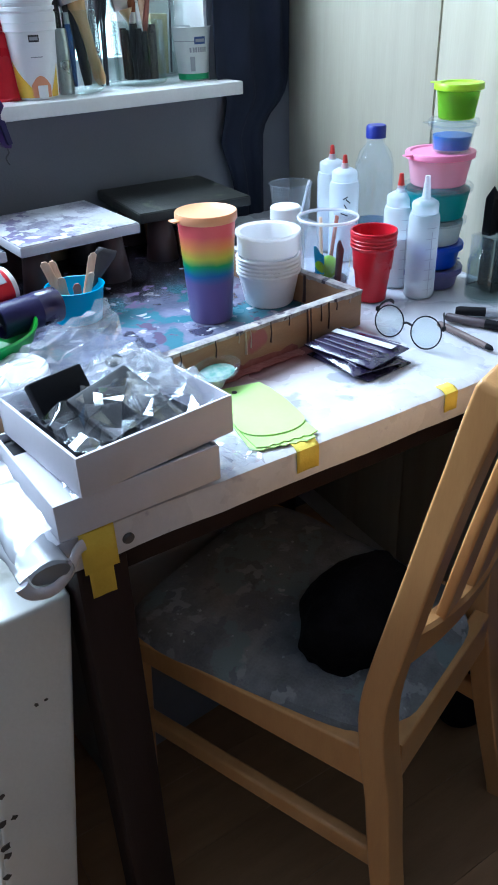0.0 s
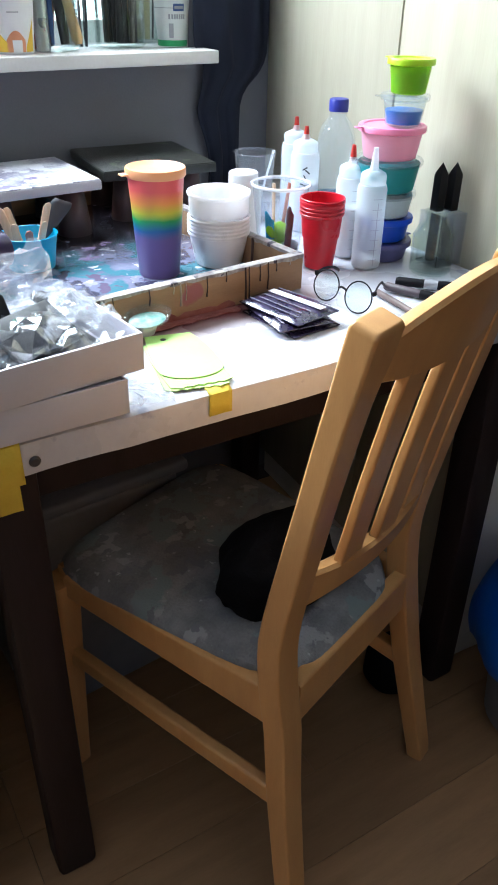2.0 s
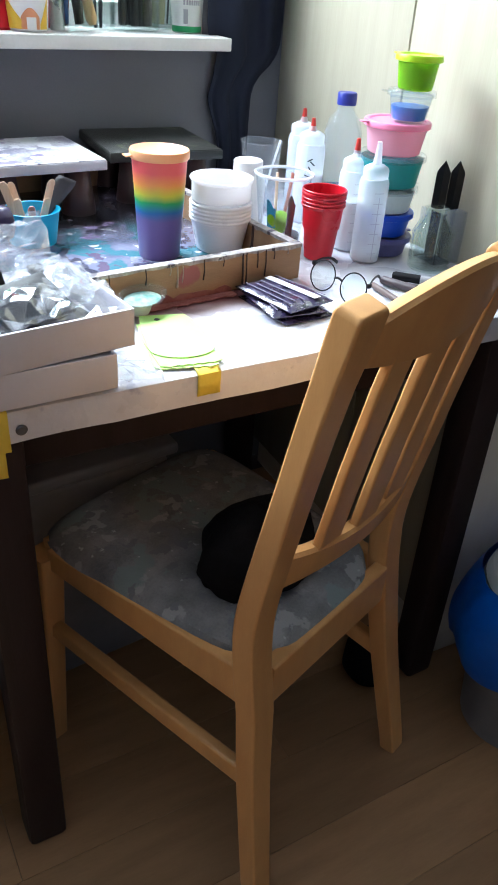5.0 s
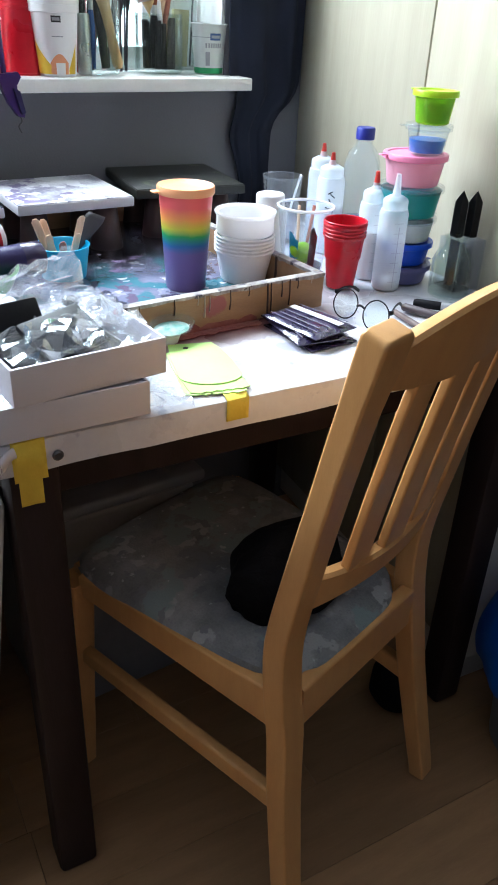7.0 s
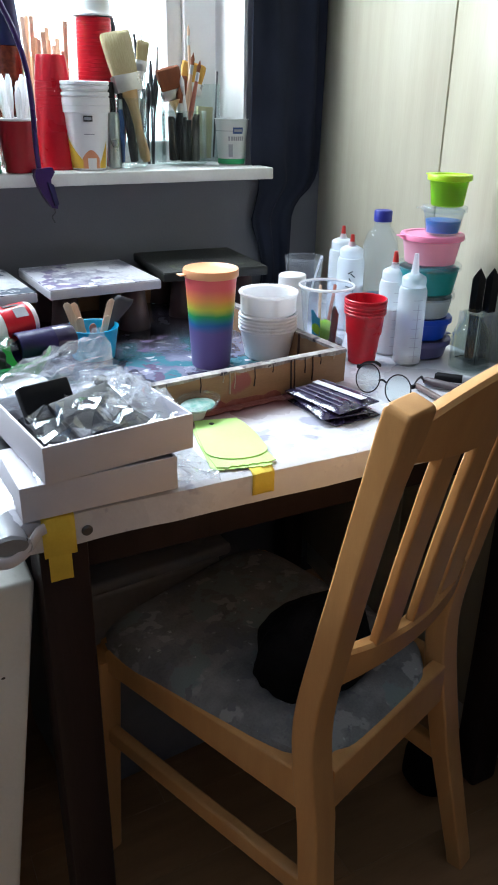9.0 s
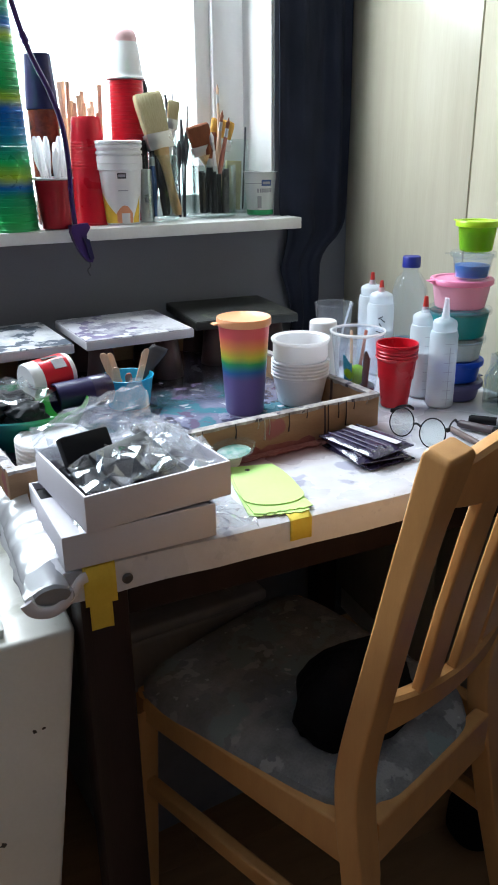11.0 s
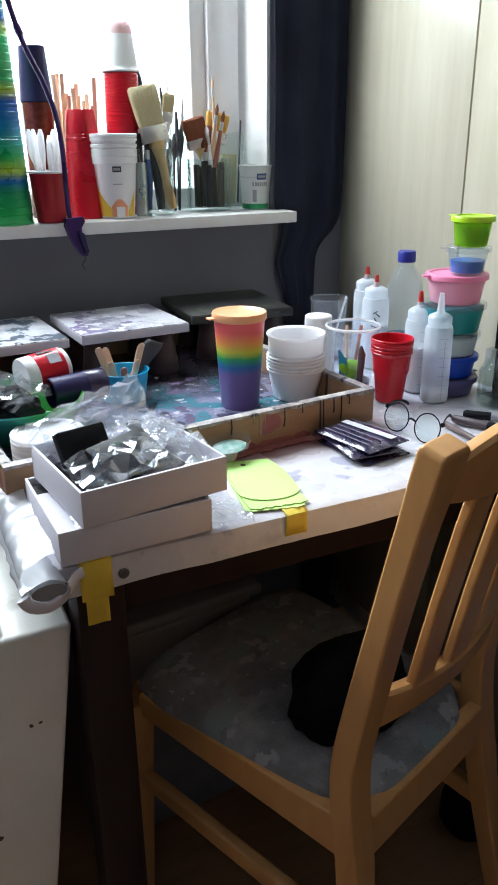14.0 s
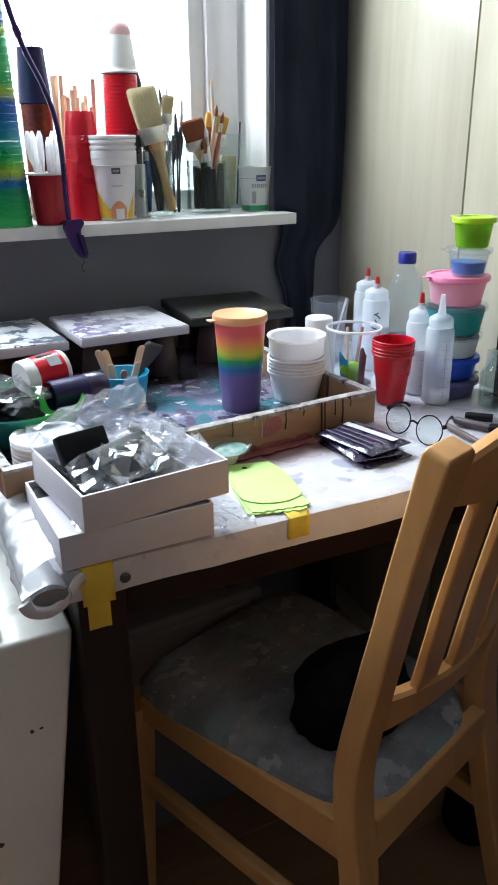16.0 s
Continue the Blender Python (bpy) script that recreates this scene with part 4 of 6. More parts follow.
def squeeze_bottle(x, y, r, h, nozzle, tip, label, marks=True, rz=0, filled=0.62):
    b = thing("squeeze_bottle", x, y, TOP, rz, label, "bottle", "squeeze bottles beside the wardrobe")
    body = part("body", lathe([(0, 0.001), (r - 0.003, 0), (r, 0.003), (r, h * 0.93), (r * 0.92, h * 0.985), (r * 0.8, h), (0, h)], 40), M_MILKY, b)
    part("fill", lathe([(0, 0.002), (r - 0.004, 0.002), (r - 0.0015, 0.004), (r - 0.0015, h * filled), (0, h * filled)], 30), M_WHITEPL, body)
    cap = bmesh.new()
    lathe([(0, h + 0.018), (r * 0.5, h + 0.018), (r * 0.8, h + 0.014), (r * 0.86, h + 0.011), (r * 0.86, h - 0.001), (0, h - 0.001)], 36, bm=cap)
    part("cap", cap, M_MILKY, b)
    part("nozzle", lathe([(0.0075, h + 0.017), (0.006, h + 0.022), (0.0032, h + 0.017 + nozzle), (0, h + 0.017 + nozzle)], 20), M_MILKY, b)
    if tip:
        part("tip", lathe([(0, h + 0.027 + nozzle), (0.003, h + 0.026 + nozzle), (0.0048, h + 0.010 + nozzle), (0.005, h + 0.006 + nozzle), (0, h + 0.006 + nozzle)], 16), M_REDTIP, b, "red nozzle tip")
    if marks:
        mk = bmesh.new()
        for k in range(7):
            z = 0.016 + k * h * 0.12
            for a in range(5):
                an = radians(-118 + a * 8)
                box(0.0026, 0.0005, 0.0008, (0, 0, 0), m=Matrix.Translation((r * 1.003 * math.cos(an), r * 1.003 * math.sin(an), z)) @ Matrix.Rotation(an + math.pi / 2, 4, "Z"), bm=mk)
        an = radians(-100)
        box(0.0008, 0.0005, h * 0.75, (0, 0, 0), m=Matrix.Translation((r * 1.003 * math.cos(an), r * 1.003 * math.sin(an), h * 0.43)) @ Matrix.Rotation(an + math.pi / 2, 4, "Z"), bm=mk)
        part("scale_print", mk, M_LABELGREY, body)
    return b


squeeze_bottle(0.601, 0.242, 0.0218, 0.124, 0.032, False, "translucent squeeze bottle with a measuring scale", filled=0.12)
squeeze_bottle(0.607, 0.300, 0.0222, 0.122, 0.018, True, "white filled squeeze bottle with a red tip")
sb = squeeze_bottle(0.625, 0.450, 0.0240, 0.130, 0.012, True, "squeeze bottle of white paint with dark marks", False)
mk = bmesh.new()
for an, z, ln, tl in ((-128, 0.080, 0.012, 20), (-120, 0.090, 0.014, 60), (-114, 0.101, 0.010, 40), (-124, 0.106, 0.009, -30)):
    a = radians(an)
    box(ln, 0.0005, 0.002, m=Matrix.Translation((0.0243 * math.cos(a), 0.0243 * math.sin(a), z)) @ Matrix.Rotation(a + math.pi / 2, 4, "Z") @ Matrix.Rotation(radians(tl), 4, "Y"), bm=mk)
part("brush_mark", mk, M_LABELBLACK, sb)
squeeze_bottle(0.641, 0.503, 0.0240, 0.134, 0.014, True, "squeeze bottle with red tip behind another bottle", False)

# drinking bottle with a blue cap
pet = thing("drink_bottle", 0.684, 0.446, TOP, label="clear plastic drinking bottle with a dark blue cap", category="bottle")
part("bottle_wall", lathe([(0, 0.004), (0.022, 0.001), (0.031, 0.004), (0.032, 0.03), (0.030, 0.05), (0.032, 0.07), (0.0325, 0.12), (0.0315, 0.146), (0.026, 0.166), (0.0145, 0.180), (0.0135, 0.192), (0.011, 0.192), (0.012, 0.18), (0.029, 0.146), (0.031, 0.1), (0.030, 0.006), (0, 0.006)], 40), M_CLEAR, pet)
cap = bmesh.new()
lathe([(0, 0.207), (0.0145, 0.207), (0.016, 0.205), (0.016, 0.188), (0.0145, 0.188), (0, 0.19)], 36, bm=cap)
part("cap", cap, M_BLUECAP, pet)
part("water", lathe([(0, 0.007), (0.028, 0.007), (0.0295, 0.03), (0.028, 0.05), (0.0295, 0.056), (0, 0.056)], 30), M_WATER, pet)

# stack of paint tubs against the wardrobe
def lidded_tub(z, r_top, r_bot, h, wall_m, lid_m, label, dx=0, dy=0, fill=None, fill_h=0.6, tab=0):
    t = thing("paint_tub", 0.652 + dx, 0.272 + dy, z, 0, label, "tub", "stack of paint tubs")
    part("tub_body", lathe([(0, 0.001), (r_bot - 0.003, 0), (r_bot, 0.002), (r_top, h - 0.006), (r_top - 0.001, h - 0.006), (r_bot - 0.001, 0.003), (0, 0.003)], 40), wall_m, t)
    if fill:
        rf = r_bot + (r_top - r_bot) * fill_h - 0.0015
        part("paint", lathe([(0, 0.0032), (r_bot - 0.002, 0.0032), (rf, h * fill_h), (0, h * fill_h)], 32), fill, t)
    l = part("lid", lathe([(0, h - 0.002), (r_top - 0.005, h - 0.002), (r_top - 0.003, h), (r_top + 0.003, h), (r_top + 0.0042, h - 0.002), (r_top + 0.004, h - 0.008), (r_top + 0.001, h - 0.009), (r_top, h - 0.005), (0, h - 0.004)], 40), lid_m, t)
    part("tab", box(0.014, 0.010, 0.002, (0.0, 0, 0), 0.0008, m=Matrix.Rotation(radians(tab), 4, "Z") @ Matrix.Translation((r_top + 0.008, 0, h - 0.002))), lid_m, l)
    return t


M_CLEARPALE = film_mat("clear_tub", (0.92, 0.95, 0.97), gloss=0.5, rough=0.1, haze=0.05)
M_CLEARPINK = film_mat("pink_tinted_tub", (0.99, 0.74, 0.84), gloss=0.5, rough=0.1, haze=0.55)
M_CLEARLIME = film_mat("lime_tinted_tub", (0.62, 0.86, 0.12), gloss=0.4, rough=0.1, haze=0.3)
lidded_tub(TOP, 0.044, 0.039, 0.030, M_NAVYTUB, M_NAVYTUB, "dull blue plastic tub at the bottom of the stack")
lidded_tub(TOP + 0.030, 0.042, 0.037, 0.036, M_ROYAL, M_ROYAL, "royal blue lidded tub in the stack", tab=-150)
lidded_tub(TOP + 0.066, 0.042, 0.037, 0.038, M_PALEBLUE, M_CLEARPALE, "pale blue-white tub of paint in the stack", fill=M_WHITEPL)
lidded_tub(TOP + 0.104, 0.047, 0.041, 0.046, M_TEAL, M_CLEARPALE, "teal tub of paint with a clear lid", fill=M_TEAL, tab=160)
lidded_tub(TOP + 0.150, 0.0455, 0.039, 0.046, M_CLEARPINK, M_PINK, "wide pale pink tub with a pink lid", tab=170)
lidded_tub(TOP + 0.196, 0.031, 0.026, 0.042, M_CLEARPALE, M_CLEARPALE, "small clear tub half full of blue paint", dx=0.008, dy=-0.012, fill=M_BLUEPAINT, fill_h=0.5, tab=165)
lidded_tub(TOP + 0.238, 0.0295, 0.0245, 0.046, M_CLEARLIME, M_LIME, "small lime green tub on top of the stack", dx=0.010, dy=-0.014, fill=M_LIMEPAINT, fill_h=0.55, tab=100)

# glass jar with black markers leaning at the wardrobe
gj = thing("glass_jar", 0.672, 0.176, TOP, label="empty clear glass jar with a narrow neck", category="jar")
part("jar_wall", lathe([(0, 0.004), (0.028, 0.001), (0.031, 0.004), (0.031, 0.055), (0.024, 0.070), (0.016, 0.077), (0.016, 0.088), (0.0185, 0.089), (0.0185, 0.092), (0.0145, 0.092), (0.014, 0.077), (0.029, 0.054), (0.029, 0.005), (0, 0.006)], 36), M_GLASS, gj)
mh = thing("clear_holder", 0.715, 0.206, TOP, label="square clear plastic pen holder", category="holder")
hb = bmesh.new()
for dx, dy, sx, sy in ((0, -0.024, 0.05, 0.002), (0, 0.024, 0.05, 0.002), (-0.024, 0, 0.002, 0.046), (0.024, 0, 0.002, 0.046)):
    box(sx, sy, 0.078, (dx, dy, 0.039), bm=hb)
box(0.046, 0.046, 0.002, (0, 0, 0.001), bm=hb)
part("holder_wall", hb, M_CLEAR, mh)
for k, (dx, dy) in enumerate(((-0.010, 0.006), (0.011, -0.002))):
    m = thing("marker", 0.715 + dx, 0.206 + dy, TOP + 0.003, 45, "marker with a black pointed cap and clear barrel", "marker", "markers in the holder")
    part("barrel", lathe([(0, 0), (0.007, 0), (0.0075, 0.003), (0.0075, 0.078), (0, 0.078)], 16), M_CLEAR, m)
    part("marker_cap", lathe([(0, 0.076), (0.0098, 0.076), (0.0102, 0.078), (0.0102, 0.128), (0.009, 0.131), (0.0, 0.146)], 4), M_BLACK, m, "black pointed cap")

# pens lying on the table
def pen(x0, y0, x1, y1, r, label, body, band=True):
    d = Vector((x1 - x0, y1 - y0, 0))
    p = thing("pen", x0, y0, TOP + r + 0.0008, math.degrees(math.atan2(d.y, d.x)), label, "pen", "pens on the table")
    L = d.length
    part("barrel", tube([(0, 0, 0), (0.004, 0, 0), (L * 0.55, 0, 0), (L - 0.003, 0, 0), (L, 0, 0)], [r * 0.7, r, r, r, r * 0.8], 14), body, p)
    part("pen_cap", tube([(L * 0.58, 0, 0), (L * 0.98, 0, 0), (L + 0.003, 0, 0)], [r * 1.08, r * 1.08, r * 0.7], 14), M_PENBLACK, p)
    if band:
        part("label_band", tube([(L * 0.36, 0, 0), (L * 0.53, 0, 0)], r * 1.03, 14), M_LABELGREY, p)


M_PENPLUM = mat("dull_plum_pen", (0.075, 0.055, 0.065), (0.05, 0.035, 0.042), 0.5, 20, 0.03)
M_PENBROWN = mat("brown_grey_pencil", (0.16, 0.11, 0.10), (0.10, 0.07, 0.065), 0.5, 20, 0.03)
pen(0.586, 0.153, 0.664, 0.072, 0.0064, "thick black felt pen lying on the table", M_PENBLACK)
pen(0.560, 0.146, 0.600, 0.060, 0.0060, "dull plum pen lying on the table", M_PENPLUM, False)
pl = thing("pencil", 0.538, 0.137, TOP + 0.0052, -94, label="brown-grey cosmetic pencil with a black end", category="pencil", group="pens on the table")
part("barrel", tube([(0, 0, 0), (0.003, 0, 0), (0.05, 0, 0), (0.090, 0, 0)], [0.0035, 0.0044, 0.0044, 0.0038], 12), M_PENBROWN, pl)
part("tip", tube([(0.090, 0, 0), (0.097, 0, 0), (0.101, 0, -0.001)], [0.0038, 0.0032, 0.0012], 12), M_PENBLACK, pl, "black end")

# eyeglasses
gl = thing("eyeglasses", 0.469, 0.1265, TOP, -80, label="black-rimmed reading glasses lying open on the table", category="glasses")
for side_, end in ((-1, (-0.094, 0.095, 0.012)), (1, (-0.010, 0.098, 0.014))):
    rim = [(side_ * 0.029 + 0.0225 * math.cos(a), 0.006 * math.sin(a), 0.0215 + 0.0195 * math.sin(a)) for a in [2 * math.pi * k / 32 for k in range(32)]]
    r_ = part("rim", tube(rim, 0.0008, 8, closed=True, flat=1.3), M_BLACK, gl)
    part("lens", lathe([(0, 0.0004), (0.0215, 0.0002), (0.0215, -0.0002), (0, -0.0004)], 28, m=pose(side_ * 0.029, 0, 0.0215, 73, 0, 0), squash=0.87), M_GLASS, r_)
    e = Vector(end)
    h = Vector((side_ * 0.052, 0.004, 0.032))
    part("hinge", box(0.004, 0.006, 0.006, h, 0.001), M_BLACK, gl)
    part("temple", tube(smooth_path([h, h + (e - h) * 0.3 + Vector((0, 0, 0.003)), h + (e - h) * 0.72, e - Vector((0, 0, 0.008))], 5), [0.0010] * 11 + [0.0014] * 5, 8, flat=1.8), M_BLACK, gl)
    part("nose_pad", tube([(side_ * 0.0085, 0.001, 0.018), (side_ * 0.0075, 0.005, 0.014)], 0.0014, 8), M_CLEAR, gl)
part("bridge", tube(smooth_path([(-0.0075, 0.001, 0.024), (0, 0.000, 0.027), (0.0075, 0.001, 0.024)], 4), 0.0016, 8), M_BLACK, gl)

# foil packs
def pack(x, y, z, rz, label, wide=False):
    p = thing("foil_pack", x, y, z, rz, label, "packet", "foil packs on the table")
    bm = bmesh.new()
    g = []
    for i in range(25):
        row = []
        for j in range(19):
            u, v = i / 24 - 0.5, j / 18 - 0.5
            edge = min(0.5 - abs(u), 0.5 - abs(v))
            hgt = 0.004 * min(edge / 0.16, 1) ** 0.6 if edge > 0 else 0
            row.append((u * 0.076, v * 0.106, hgt + 0.0012 * noise.noise(Vector((u * 9, v * 9, x * 50 + z * 90))) * (edge > 0.02)))
        g.append(row)
    top = [[bm.verts.new((a, b, c + 0.0015)) for a, b, c in r] for r in g]
    bot = [[bm.verts.new((a, b, 0)) for a, b, c in r] for r in g]
    for i in range(24):
        for j in range(18):
            bm.faces.new((top[i][j], top[i + 1][j], top[i + 1][j + 1], top[i][j + 1]))
            bm.faces.new((bot[i][j], bot[i][j + 1], bot[i + 1][j + 1], bot[i + 1][j]))
    for i in range(24):
        bm.faces.new((top[i][0], bot[i][0], bot[i + 1][0], top[i + 1][0]))
        bm.faces.new((top[i][18], top[i + 1][18], bot[i + 1][18], bot[i][18]))
    for j in range(18):
        bm.faces.new((top[0][j], top[0][j + 1], bot[0][j + 1], bot[0][j]))
        bm.faces.new((top[24][j], bot[24][j], bot[24][j + 1], top[24][j + 1]))
    body = part("pouch", bm, M_POUCH, p)
    for u, w, l, dim in ((-0.028, 0.0016, 0.088, 1), (-0.017, 0.0022, 0.075, 1), (0.014, 0.012 if wide else 0.002, 0.090, not wide), (0.028, 0.0015, 0.088, 1), (-0.004, 0.0022, 0.082, 1)):
        part("print_bar", box(w, l, 0.0006, (u, 0, 0.0072), m=Matrix.Rotation(radians(2 + u * 80), 4, "Z")), M_DIMPRINT if dim else M_SILVER, body)
    return p


pack(0.386, 0.124, TOP, 6, "dark purple foil pack with pale print")
pack(0.381, 0.127, TOP + 0.0075, -4, "dark purple foil pack stacked on another")
pack(0.385, 0.128, TOP + 0.0150, 12, "dark purple foil pack on top of the pile", True)

# green card scrapers
def scraper(x, y, z, rz, label, round_end=True):
    pts = [(-0.034, 0.064), (0.022, 0.064)]
    if round_end:
        pts += [(0.026 + 0.010 * math.sin(t * math.pi / 2), 0.055 - 0.06 * t) for t in (0.2, 0.5, 0.8)]
        pts += [(0.038 * math.cos(a), -0.030 + 0.026 * math.sin(a)) for a in [-math.pi * k / 14 for k in range(15)]]
    else:
        pts += [(0.032, 0.02), (0.036, -0.05)] + [(0.036 - 0.006 * k, -0.052 if k % 2 else -0.0545) for k in range(1, 12)] + [(-0.036, -0.05)]
    pts += [(-0.038, 0.02)]
    bm = prism(pts, 0, 0.0012)
    s = solo("scraper", bm, M_SCRAPER, pose(x, y, z, 0, 0, rz), label, "scraper", "green scrapers on the table")
    return s


scraper(0.203, 0.060, TOP + 0.0005, -14, "light green toothed card scraper", False)
scraper(0.205, 0.064, TOP + 0.0019, -8, "light green card scraper under another", False)
sc = scraper(0.210, 0.081, TOP + 0.0034, -13, "light green rounded card scraper on top")
part("hanging_hole", lathe([(0, 0.0004), (0.0034, 0.0004), (0.0034, 0), (0, 0)], 18, c=(-0.014, 0.050, 0.0013)), M_LABELBLACK, sc)

# dish of teal paint
dish = thing("paint_dish", 0.198, 0.158, TOP + 0.012, 8, label="clear lid smeared with wet teal paint", category="dish", rx=14)
part("dish_rim", lathe([(0, 0.012), (0.023, 0.012), (0.028, 0.014), (0.030, 0.022), (0.0315, 0.0215), (0.0295, 0.0125), (0.025, 0.010), (0, 0.010)], 30, squash=0.6), M_CLEAR, dish)
part("wet_paint", lathe([(0, 0.0150), (0.019, 0.0145), (0.025, 0.0128), (0, 0.0125)], 26, squash=0.6), M_TEALPAINT, dish)
part("dish_foot", lathe([(0, -0.008), (0.012, -0.008), (0.016, 0.010), (0, 0.010)], 20, squash=0.6), M_OPALTUB, dish)

# ---- white boxes ----
def open_box(x, y, z, rz, w, d, h, label):
    b = thing("gift_box", x, y, z, rz, label, "box", "white boxes on the table")
    part("base", box(w - 0.002, d - 0.002, 0.002, (w / 2, d / 2, 0.0012)), M_CARD, b)
    for nm, sx, sy, cx, cy in (("wall", w, 0.003, w / 2, 0.0015), ("wall", w, 0.003, w / 2, d - 0.0015), ("wall", 0.003, d - 0.0064, 0.0015, d / 2), ("wall", 0.003, d - 0.0064, w - 0.0015, d / 2)):
        part(nm, box(sx, sy, h, (cx, cy, h / 2 + 0.0003), 0.0007), M_CARD, b)
    return b


LB = open_box(-0.061, -0.010, TOP + 0.0008, 1.5, 0.166, 0.150, 0.038, "white card box under another, with film inside")
UB = open_box(-0.036, -0.014, TOP + 0.0395, 7, 0.166, 0.152, 0.040, "open white card box full of wrapped black parts")
part("folded_flap", box(0.10, 0.03, 0.0015, (0.085, 0.128, 0.036), m=Matrix.Rotation(radians(20), 4, "X")), M_CARD, UB)


# black parts in the box
def black_part(x, y, z, rx, ry, rz, sx, sy, sz, label, bevel=0.003):
    m = UB.matrix_world @ pose(x, y, z, rx, ry, rz)
    return solo("black_part", box(sx, sy, sz, (0, 0, 0), bevel), M_BLACK, m, label, "plastic part", "black parts in the box")


black_part(0.046, 0.108, 0.044, 58, 0, 8, 0.060, 0.040, 0.013, "black plastic block in a clear bag")
black_part(0.082, 0.066, 0.038, 24, -4, 14, 0.078, 0.060, 0.008, "flat black plastic plate in a clear bag")
black_part(0.050, 0.050, 0.023, 8, 6, -18, 0.060, 0.040, 0.010, "black plastic plate in a crumpled bag")
black_part(0.118, 0.130, 0.047, 4, 0, 10, 0.016, 0.012, 0.008, "small black clip at the box rim", 0.002)
black_part(0.080, 0.078, 0.014, 0, 0, 4, 0.120, 0.110, 0.018, "dark wrapped layer at the bottom of the box", 0.004)


def faceted(name, bm, material, m, label, category, group):
    ob = part(name, bm, material, smooth=False)
    ob.matrix_world = m
    return tagged(ob, label, category, group)


def creased(nx, ny, fn, amp, seed):
    """A sheet fn(u, v) broken into flat, sharp-edged facets of uneven size."""
    rnd = random.Random(seed)
    bm = bmesh.new()
    g = []
    for i in range(nx + 1):
        row = []
        for j in range(ny + 1):
            inner = 0 < i < nx and 0 < j < ny
            u = (i + (rnd.uniform(-0.42, 0.42) if inner else 0)) / nx
            v = (j + (rnd.uniform(-0.42, 0.42) if inner else 0)) / ny
            p = Vector(fn(u, v))
            row.append(bm.verts.new(p + Vector((rnd.gauss(0, 0.3), rnd.gauss(0, 0.3), rnd.gauss(0, 0.8))) * amp))
        g.append(row)
    for i in range(nx):
        for j in range(ny):
            a, b, c, d = g[i][j], g[i + 1][j], g[i + 1][j + 1], g[i][j + 1]
            for tri in (((a, b, c), (a, c, d)) if rnd.random() < 0.5 else ((a, b, d), (b, c, d))):
                bm.faces.new(tri)
    return bm


def bag(name, fn, m, amp, seed, label, material=M_BAG, nx=13, ny=11):
    return faceted(name, creased(nx, ny, fn, amp, seed), material, m, label, "plastic bag", "clear bags in the boxes")


UBM = UB.matrix_world.copy()
bag("plastic_bag", lambda u, v: (0.012 + 0.145 * u, 0.012 + 0.128 * v, 0.034 + 0.016 * math.sin(u * 3.1) * math.sin(v * 3.1)), UBM, 0.0055, 1, "crinkled clear bag over the black parts")
bag("plastic_bag", lambda u, v: (0.085 + 0.085 * u, 0.035 + 0.115 * v, 0.040 + 0.012 * math.sin(u * 3.1)), UBM, 0.0060, 2, "shiny crumpled clear bag at the box corner", M_WHITEBAG)
bag("plastic_bag", lambda u, v: (0.000 + 0.150 * u, 0.120 + 0.05 * v + 0.02 * u, 0.034 + (0.024 + 0.032 * u) * v), UBM, 0.0055, 3, "milky crinkled film standing up behind the box", M_WHITEBAG)
part("inner_flap", box(0.158, 0.100, 0.0015, (0.083, 0.056, 0.0345)), M_CARD, LB)
# black strip gives the shade of the gap behind the flap
part("dark_insert", box(0.158, 0.036, 0.006, (0.083, 0.126, 0.028)), M_BLACK, LB)
bag("plastic_bag", lambda u, v: (0.020 + 0.010 * u, 0.004 + 0.110 * v, 0.0375 + 0.002 * math.sin(u * 3.1)), LB.matrix_world.copy(), 0.0012, 4, "strip of clear film showing in the lower box", M_BAG, 3, 16)
bag("plastic_bag", lambda u, v: (0.106 + 0.052 * u, -0.004 + 0.12 * v, TOP + 0.003 + 0.012 * (1 - u) * (0.5 + 0.5 * math.sin(v * 9))), Matrix(), 0.0035, 5, "clear film lying beside the boxes", M_WHITEBAG, 9, 18)
solo("plastic_sheet", crumpled(16, 60, lambda u, v: (-0.066 - 0.036 * math.sin(u * 1.5), -0.012 + 0.32 * v, TOP + 0.018 - 0.022 * u * u), 0.0028, 30, 6), M_SHEETROLL, Matrix(), "milky film hanging over the table edge", "plastic sheet")

# ---- left part of the tray ----
bc = thing("stick_cup", 0.150, 0.455, TZ, label="cyan plastic cup holding wooden stirring sticks", category="cup")
part("cup_wall", cup(0.041, 0.033, 0.050, 0.0015, 0.001), M_CYAN, bc)
for k, (x0, y0, x1, y1, z1, m, w) in enumerate(((-0.01, 0.0, -0.036, 0.006, 0.088, M_STICK, 0.0055), (-0.004, 0.006, -0.024, 0.01, 0.086, M_STICK, 0.005), (-0.014, -0.008, -0.022, -0.012, 0.068, M_STICK, 0.005), (0.0, -0.012, -0.006, -0.026, 0.060, M_STICKRED, 0.005), (0.008, 0.004, 0.034, 0.002, 0.088, M_STICK, 0.0055), (0.004, -0.006, 0.022, -0.012, 0.066, M_STICK, 0.005))):
    solo("stirring_stick", sweep_rect([(x0, y0, 0.004), ((x0 + x1) / 2, (y0 + y1) / 2, z1 / 2), (x1 * 0.97, y1 * 0.97, z1 - 0.004), (x1, y1, z1)], [2.2 * w, 2.2 * w, 2.2 * w, w], [0.0022] * 4, across=(1, -0.3, 0.2), bevel=0.0006), m, pose(0.150, 0.455, TZ), "flat wooden stirring stick stained with paint", "stick", "sticks in the cyan cup")
sp = bmesh.new()
rows_ = []
